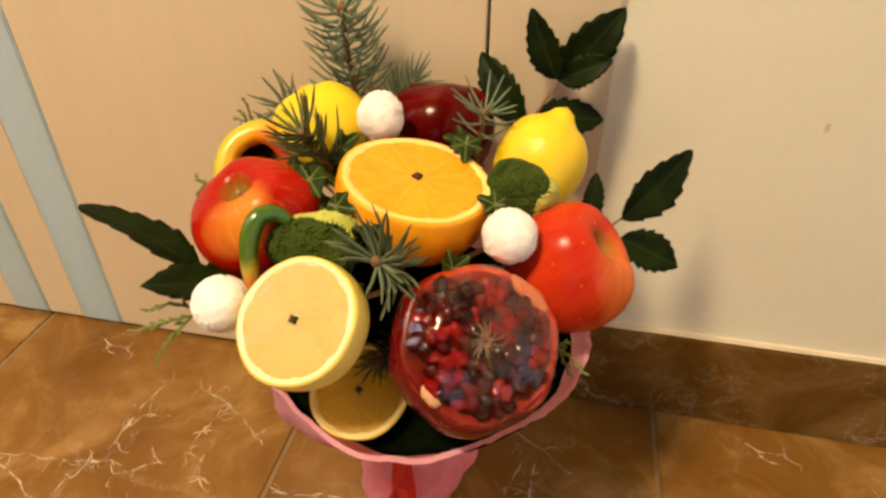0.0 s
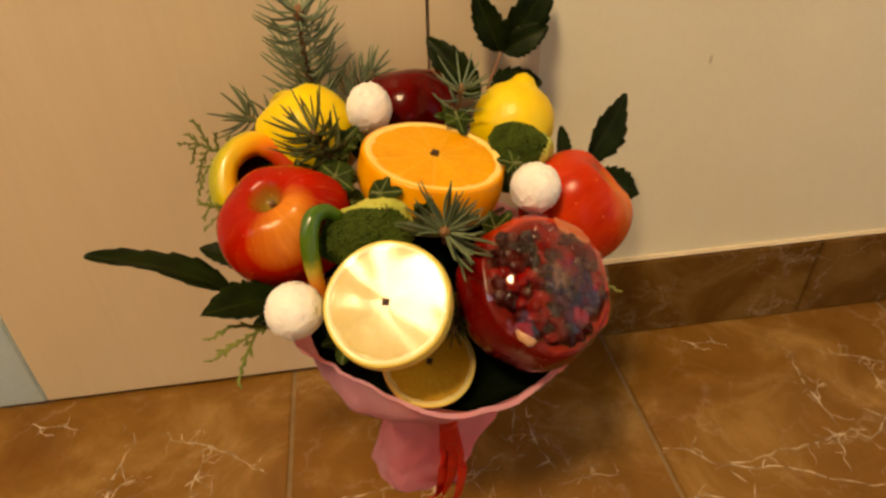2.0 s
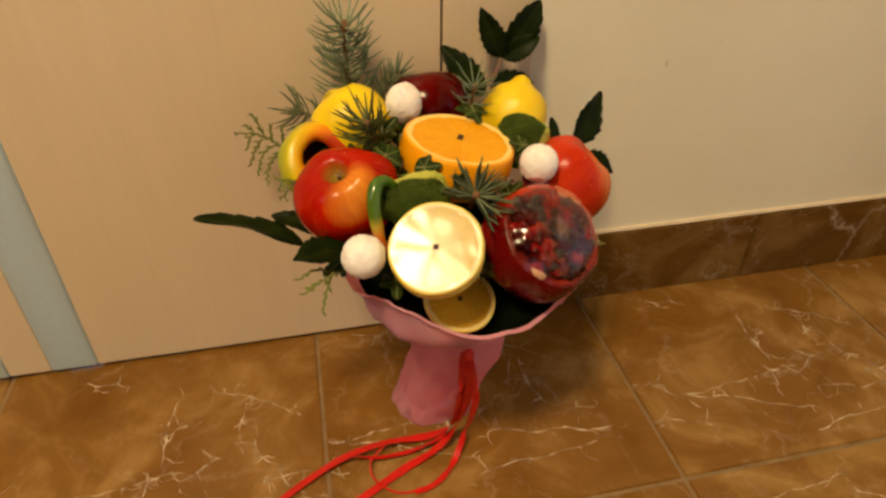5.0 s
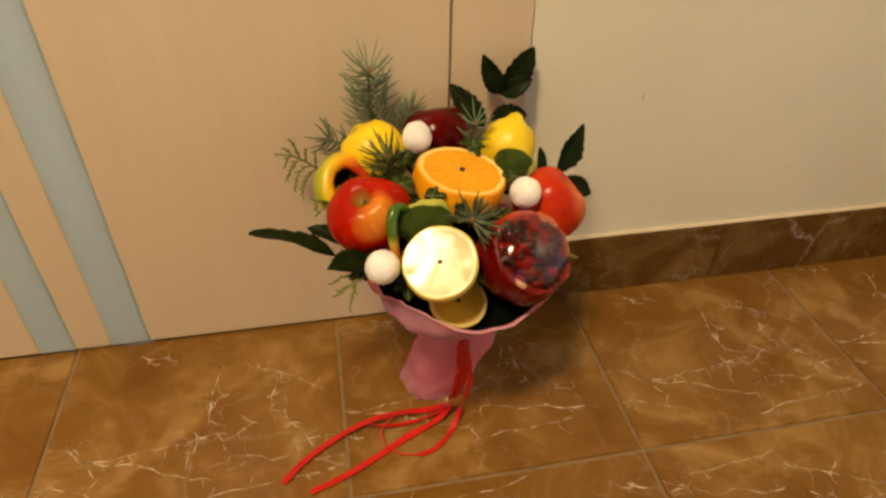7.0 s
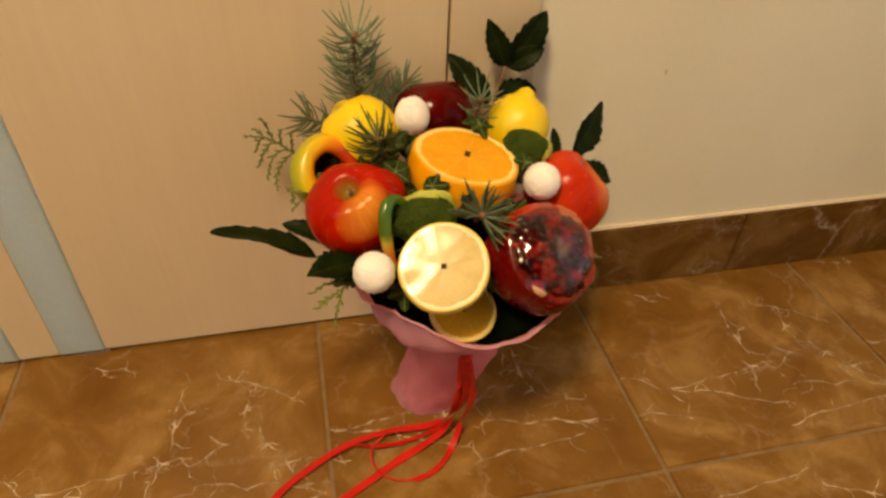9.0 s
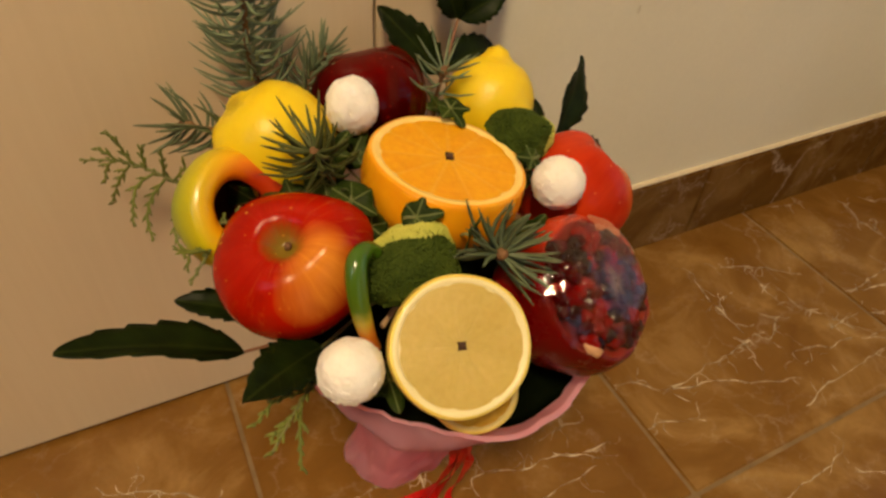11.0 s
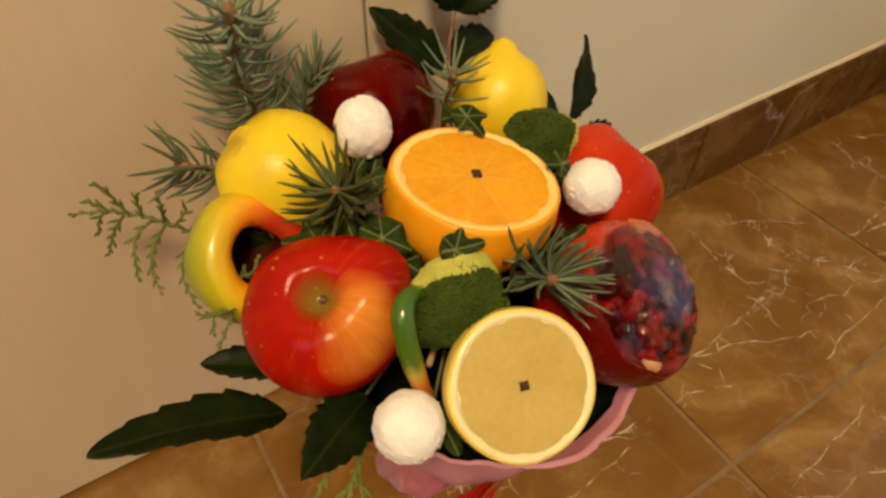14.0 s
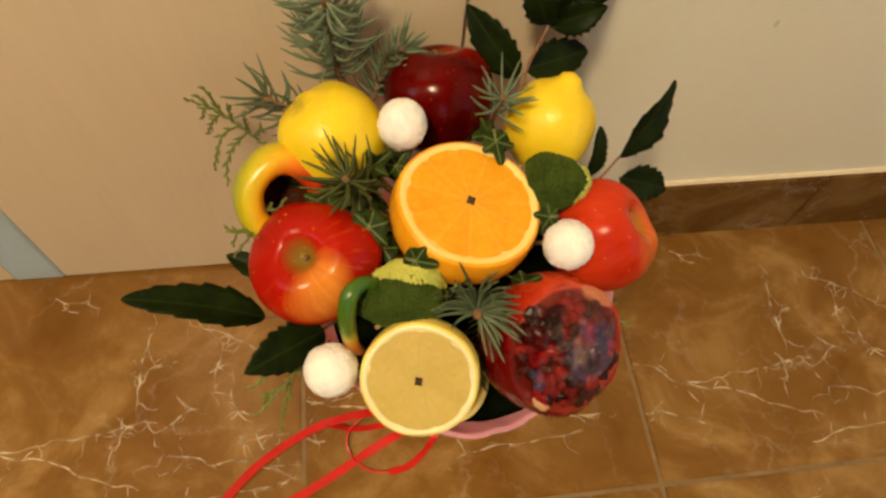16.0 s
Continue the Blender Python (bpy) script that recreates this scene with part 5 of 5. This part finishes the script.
thuja([[(-0.095, 0.410, 0.250), (-0.1369, 0.4349, 0.2659), (-0.1491, 0.4427, 0.2728), (-0.161, 0.4503, 0.2795), (-0.1749, 0.4593, 0.2826), (-0.1945, 0.4720, 0.2795)],
       [(-0.1667, 0.454, 0.2803), (-0.1695, 0.4558, 0.2881), (-0.1722, 0.4576, 0.298), (-0.1767, 0.4605, 0.3016)],
       [(-0.1744, 0.4589, 0.282), (-0.1787, 0.4617, 0.2868), (-0.1842, 0.4653, 0.2899)],
       [(-0.1772, 0.4608, 0.2823), (-0.1815, 0.4635, 0.2758), (-0.1855, 0.4661, 0.2643)],
       [(-0.1691, 0.4556, 0.2798), (-0.1774, 0.4609, 0.2673), (-0.1855, 0.4661, 0.2489)],
       [(-0.1573, 0.448, 0.2765), (-0.1684, 0.4441, 0.2722), (-0.1733, 0.4336, 0.2658), (-0.1757, 0.4236, 0.2601)], [(-0.1521, 0.4446, 0.2732), (-0.1628, 0.4365, 0.2668), (-0.1678, 0.426, 0.2604), (-0.1677, 0.4143, 0.2544)], [(-0.1384, 0.4358, 0.2626), (-0.1473, 0.435, 0.2603), (-0.1552, 0.4218, 0.252), (-0.1544, 0.4045, 0.2432)],
       [(-0.1605, 0.45, 0.2787), (-0.1608, 0.4502, 0.2895), (-0.1591, 0.4492, 0.2953)],
       [(-0.1524, 0.4448, 0.2751), (-0.1507, 0.4438, 0.287), (-0.1507, 0.4437, 0.2955)],
       [(-0.1477, 0.4418, 0.2726), (-0.1405, 0.4372, 0.2833), (-0.1408, 0.4374, 0.2883)]],
      "drooping green thuja spray reaching out to the door", 3, normal=(-0.3, -0.85, 0.4))
thuja([[(-0.108, 0.368, 0.272), (-0.128, 0.360, 0.288), (-0.1391, 0.3564, 0.2907), (-0.146, 0.3508, 0.287), (-0.1554, 0.3427, 0.2814)],
       [(-0.1363, 0.357, 0.2903), (-0.1462, 0.3537, 0.2905), (-0.1512, 0.353, 0.2916), (-0.1548, 0.347, 0.2862)],
       [(-0.1419, 0.3546, 0.2897), (-0.1515, 0.3536, 0.2924), (-0.158, 0.3543, 0.2959)],
       [(-0.136, 0.357, 0.290), (-0.145, 0.351, 0.292)]], "bright green thuja tips below the pepper", 5, 0.85, normal=(-0.2, -0.6, 0.75))
thuja([[(-0.112, 0.345, 0.262), (-0.1339, 0.3622, 0.2933), (-0.1274, 0.3658, 0.2949), (-0.1221, 0.3709, 0.2987)], [(-0.131, 0.364, 0.2943), (-0.131, 0.3681, 0.299)]],
      "small thuja tip in the pepper's hollow", 12, 0.8, normal=(0.1, -0.7, 0.7))
thuja([[(-0.104, 0.300, 0.240), (-0.122, 0.277, 0.256), (-0.143, 0.252, 0.262)], [(-0.118, 0.282, 0.253), (-0.135, 0.276, 0.262), (-0.146, 0.268, 0.262)],
       [(-0.124, 0.275, 0.257), (-0.130, 0.258, 0.252), (-0.133, 0.248, 0.246)], [(-0.130, 0.268, 0.259), (-0.142, 0.262, 0.256)]],
      "green thuja tip beside the white ball", 7, normal=(0.1, -0.3, 0.95))
thuja([[(0.052, 0.322, 0.230), (0.073, 0.305, 0.244), (0.090, 0.291, 0.240)], [(0.070, 0.307, 0.243), (0.080, 0.304, 0.250)], [(0.075, 0.303, 0.243), (0.082, 0.292, 0.236)]],
      "yellowish thuja tip at the paper's edge", 9, 0.8, normal=(0.3, -0.5, 0.8))


# ---- broad leaves ----
def leaf_bm(length, width, teeth=7, arch=0.10, fold=0.18, curl=0.0, thick=0.0005, seed=0):
    """A leaf along x with a toothed edge, folded at the midrib and arched."""
    ns, nw = 42, 3
    rows = []
    for i in range(ns + 1):
        s = i / ns
        w = width / 2 * (math.sin(math.pi * s ** 0.82) ** 0.75 if 0 < s < 1 else 0)
        saw = (s * teeth) % 1.0
        w *= 1 + 0.20 * (saw - 0.45) * (1 if s > 0.12 else 0)
        z0 = arch * length * math.sin(math.pi * s) + curl * length * s * s
        wav = 0.05 * width * math.sin(9 * s + seed)
        top = []
        for j in range(-nw, nw + 1):
            f = j / nw
            top.append(Vector((s * length, w * f, z0 + abs(f) * w * fold + wav * f * abs(f))))
        rows.append(top + [p - Vector((0, 0, thick)) for p in reversed(top)])
    return grid_mesh(rows, True, True, True)


def leaf_spray(label, stem_points, leaves, group="serrated leaf sprays", seed=0):
    """A stalk with its leaves; leaves: base, tip, facing, width."""
    o = Vector(stem_points[0])
    ob = thing("leaf_spray", Matrix.Translation(o), label, "leaf", group)
    stalk = part("stalk", tube(spline([Vector(p) - o for p in stem_points], 8), lambda t: 0.0013 * (1.2 - 0.6 * t), 7), STEM_RED, ob, "thin reddish stalk")
    for k, (base, tip, facing, width) in enumerate(leaves):
        m, l = along(base, tip, facing)
        part("leaf", leaf_bm(l, width, 6 + k % 3, 0.05, 0.30, 0.0, seed=seed + k), MAHONIA, stalk, m=Matrix.Translation(-o) @ m)
    return ob


leaf_spray("three dark green serrated leaves on a stalk spread against the wall", [(0.050, 0.380, 0.250), (0.085, 0.395, 0.255), (0.108, 0.412, 0.266)], [
    ((0.106, 0.410, 0.265), (0.146, 0.447, 0.301), (0.30, -0.88, 0.28), 0.029),
    ((0.106, 0.398, 0.258), (0.145, 0.396, 0.243), (0.10, -0.72, 0.68), 0.026),
    ((0.083, 0.398, 0.262), (0.086, 0.416, 0.294), (0.35, -0.80, 0.35), 0.0155)], seed=1)
leaf_spray("five dark green serrated leaves on a red stalk behind the lemon", [(0.028, 0.425, 0.280), (0.040, 0.458, 0.305), (0.054, 0.473, 0.331)], [
    ((0.054, 0.473, 0.330), (0.092, 0.484, 0.378), (0.15, -0.95, 0.25), 0.031),
    ((0.053, 0.473, 0.331), (0.032, 0.473, 0.377), (-0.1, -0.95, 0.2), 0.022),
    ((0.056, 0.474, 0.330), (0.088, 0.468, 0.349), (0.1, -0.75, 0.55), 0.022),
    ((0.040, 0.459, 0.306), (0.089, 0.478, 0.303), (0.1, -0.65, 0.75), 0.028),
    ((0.034, 0.455, 0.303), (-0.001, 0.482, 0.343), (-0.2, -0.85, 0.45), 0.026)], seed=4)
leaf_spray("long dark green serrated leaves spread towards the door", [(-0.085, 0.330, 0.245), (-0.115, 0.318, 0.250), (-0.142, 0.312, 0.258)], [
    ((-0.140, 0.312, 0.258), (-0.213, 0.316, 0.290), (0.30, 0.12, 0.95), 0.027),
    ((-0.125, 0.338, 0.250), (-0.165, 0.356, 0.261), (0.1, -0.25, 0.95), 0.019),
    ((-0.106, 0.300, 0.258), (-0.148, 0.271, 0.276), (0.25, -0.15, 0.95), 0.027)], seed=9)


def ivy_leaf(at, tip_dir, facing, size, seed):
    """A five-lobed ivy leaf on a short stalk."""
    m, _ = along(at, Vector(at) + Vector(tip_dir), facing)
    ob = thing("ivy_leaf", m, "dark green lobed ivy leaf tucked between the fruits", "leaf", "ivy leaves")
    lobes = ((0.0, 1.0, 0.52), (1.05, 0.76, 0.50), (-1.05, 0.76, 0.50), (2.10, 0.60, 0.55), (-2.10, 0.60, 0.55))
    n = 60
    rim = []
    for i in range(n):
        a = 2 * math.pi * i / n
        r = 0.56
        for c, h, w in lobes:
            d = math.atan2(math.sin(a - c), math.cos(a - c))
            r = max(r, h * math.exp(-(d / w) ** 2 * 0.9))
        rim.append((a, r * size))
    rows = []
    for f in (0.0, 0.35, 0.7, 1.0):
        rows.append([Vector((r * f * math.cos(a), r * f * math.sin(a), 0.18 * abs(r * f * math.sin(a)) - 0.10 * (r * f) ** 2 / size + 0.03 * size * math.sin(4 * a + seed) * f)) for a, r in rim])
    low = [[p - Vector((0, 0, 0.0005)) for p in row] for row in rows[::-1]]
    bm = grid_mesh(rows + low, True)
    bmesh.ops.remove_doubles(bm, verts=bm.verts, dist=1e-6)
    part("blade", bm, IVY, ob)
    inv = m.inverted()
    a, b = Vector((-0.3 * size, 0, 0)), inv @ HEART
    part("stalk", tube(spline([a + Vector((0.3 * size, 0, 0)), a + Vector((-0.2 * size, 0, -0.3 * size)), a.lerp(b, 0.6)], 5), 0.0008, 6), STEM_GREEN, ob)


for k, spec in enumerate((
    ((-0.074, 0.337, 0.313), (-0.2, -0.5, -0.3), (-0.1, -0.6, 0.75), 0.019),
    ((-0.0500, 0.3135, 0.3130), (0.8, -0.40, 0.25), (-0.4, -0.55, 0.72), 0.0135),
    ((-0.067, 0.331, 0.299), (-0.4, -0.6, -0.2), (0.0, -0.6, 0.8), 0.016),
    ((0.031, 0.337, 0.3105), (-0.8, 0.0, 0.35), (0.0, -0.6, 0.8), 0.011),
    ((0.006, 0.388, 0.319), (0.1, -0.8, -0.2), (0.1, -0.5, 0.85), 0.015),
    ((0.004, 0.398, 0.314), (-0.4, -0.3, 0.3), (0.1, -0.5, 0.85), 0.016),
    ((-0.070, 0.379, 0.313), (0.6, 0.1, 0.5), (0.0, -0.7, 0.7), 0.015),
    ((-0.028, 0.298, 0.306), (-0.3, -0.5, 0.7), (0.1, -0.8, 0.5), 0.014),
    ((-0.078, 0.280, 0.240), (-0.1, -0.8, 0.0), (0.0, -0.6, 0.8), 0.019),
    ((0.014, 0.308, 0.286), (0.3, -0.1, 0.4), (0.1, -0.7, 0.7), 0.014),
    ((-0.055, 0.385, 0.305), (0.4, 0.3, 0.4), (0.0, -0.6, 0.8), 0.016),
    ((0.030, 0.345, 0.295), (0.5, 0.3, 0.2), (0.2, -0.5, 0.8), 0.016),
    ((-0.112, 0.386, 0.288), (0.3, -0.3, 0.8), (0.1, -0.8, 0.6), 0.024),
    ((-0.120, 0.378, 0.272), (-0.4, -0.3, -0.5), (0.0, -0.8, 0.6), 0.022),
    ((-0.096, 0.378, 0.290), (0.4, -0.3, -0.5), (0.0, -0.8, 0.6), 0.020),
    ((-0.115, 0.300, 0.250), (-0.6, -0.2, -0.3), (-0.2, -0.5, 0.8), 0.018),
    ((-0.078, 0.368, 0.303), (0.5, -0.3, -0.2), (-0.2, -0.6, 0.75), 0.019),
    ((-0.096, 0.362, 0.300), (-0.5, 0.2, 0.1), (-0.2, -0.6, 0.75), 0.017),
)):
    ivy_leaf(*spec, k)

# ---- floor, with its tiles last ----
floor = solid("floor", box(WEST - 0.1, SOUTH - 0.1, -0.06, EAST + 0.1, NORTH + 0.9, -0.0015), GROUT, "brown marbled stoneware tile floor with tan joints", kind="structure")
PITCH, JOINT = 0.3325, 0.0037
# the printed veins that every tile repeats: width, then points across and up the tile
VEINS_A = ((1.5, (.183, .219), (.187, .206), (.180, .191), (.175, .171), (.176, .147), (.176, .109)), (1.3, (.195, .166), (.184, .161), (.178, .147)),
           (1.2, (.176, .109), (.160, .103), (.147, .102), (.105, .099), (.040, .090)), (1.6, (.164, .106), (.164, .092), (.161, .084)),
           (1.5, (.005, .119), (.027, .113), (.040, .098), (.068, .088), (.101, .083), (.138, .064), (.186, .046)))
VEINS_B = ((1.3, (.213, .216), (.231, .200), (.256, .193), (.293, .167)), (1.0, (.252, .187), (.252, .163), (.246, .140)), (1.0, (.243, .131), (.265, .128)),
           (1.5, (.264, .160), (.265, .127), (.270, .107), (.258, .100)), (1.2, (.187, .110), (.193, .098), (.203, .101), (.225, .116), (.240, .112)))
VEINS_C = ((1.1, (.203, .056), (.203, .072), (.226, .073), (.252, .063), (.277, .065), (.313, .048), (.3325, .041)), (1.0, (.305, .054), (.3325, .055)),
           (1.0, (.278, .096), (.284, .088), (.290, .095)), (0.9, (.270, .080), (.302, .084), (.323, .083)), (1.2, (.082, .246), (.109, .238), (.130, .232)),
           (1.2, (.165, .022), (.196, .030), (.253, .035), (.309, .039)), (1.4, (.003, .068), (.028, .065), (.061, .053)), (1.2, (.010, .310), (.060, .295), (.110, .300), (.170, .280)),
           (1.0, (.230, .300), (.260, .285), (.300, .290)))


def tile_mesh(name, du, dv, turn, seed):
    """One bevelled tile; its veins are thin inlays a hair above the glaze, with fine side cracks."""
    bm = box(JOINT / 2, JOINT / 2, -0.008, PITCH - JOINT / 2, PITCH - JOINT / 2, 0.0, 0.0012)
    rng = random.Random(seed)

    def inlay(path, width):
        row = None
        for k, p in enumerate(path):
            d = (path[min(k + 1, len(path) - 1)] - path[max(k - 1, 0)]).normalized()
            s = Vector((-d.y, d.x, 0)) * width * (0.25 + 0.75 * abs(noise.noise(p * 60 + Vector((seed, 0, 0)))) * 2.2) * math.sin(math.pi * (0.06 + 0.88 * k / (len(path) - 1))) ** 0.5
            if not all(0.002 < q < PITCH - 0.002 for q in (p.x, p.y)):
                row = None
                continue
            pair = [bm.verts.new(p + s), bm.verts.new(p - s)]
            if row:
                bm.faces.new((row[0], row[1], pair[1], pair[0])).material_index = 1
            row = pair

    for width, *points in VEINS_A + VEINS_B + VEINS_C:
        pts = [Vector((u + du, v + dv, 0.0002)) for u, v in points]
        if turn:
            pts = [Vector((PITCH - p.x, PITCH - p.y, p.z)) for p in pts]
        path = [p + Vector((noise.noise(p * 70), noise.noise(p * 70 + Vector((9, 4, 0))), 0)) * 0.0035 for p in spline(pts, 12)]
        inlay(path, 0.00078 * width)
        for _ in range(3 + len(points)):
            p = rng.choice(path)
            a = rng.uniform(0, 6.28)
            side = [p]
            for _ in range(rng.randint(4, 9)):
                a += rng.gauss(0, 0.45)
                side.append(side[-1] + Vector((math.cos(a), math.sin(a), 0)) * 0.0028)
            inlay(side, 0.00042 * width)
    me = to_mesh(name, bm, [MARBLE, VEIN], False)
    return me


prints = [tile_mesh("tile", 0, 0, False, 1), tile_mesh("tile", -0.040, 0.018, False, 2), tile_mesh("tile", 0, 0, True, 3), tile_mesh("tile", -0.025, -0.015, True, 4)]
for i in range(-5, 4):
    for j in range(-9, 2):
        ob = new("tile", prints[(i + 1) % 2 if j >= 0 else 2 + (i + j) % 2])
        ob.parent = floor
        ob.location = (-0.1510 + i * PITCH, 0.2225 + j * PITCH, 0.0)
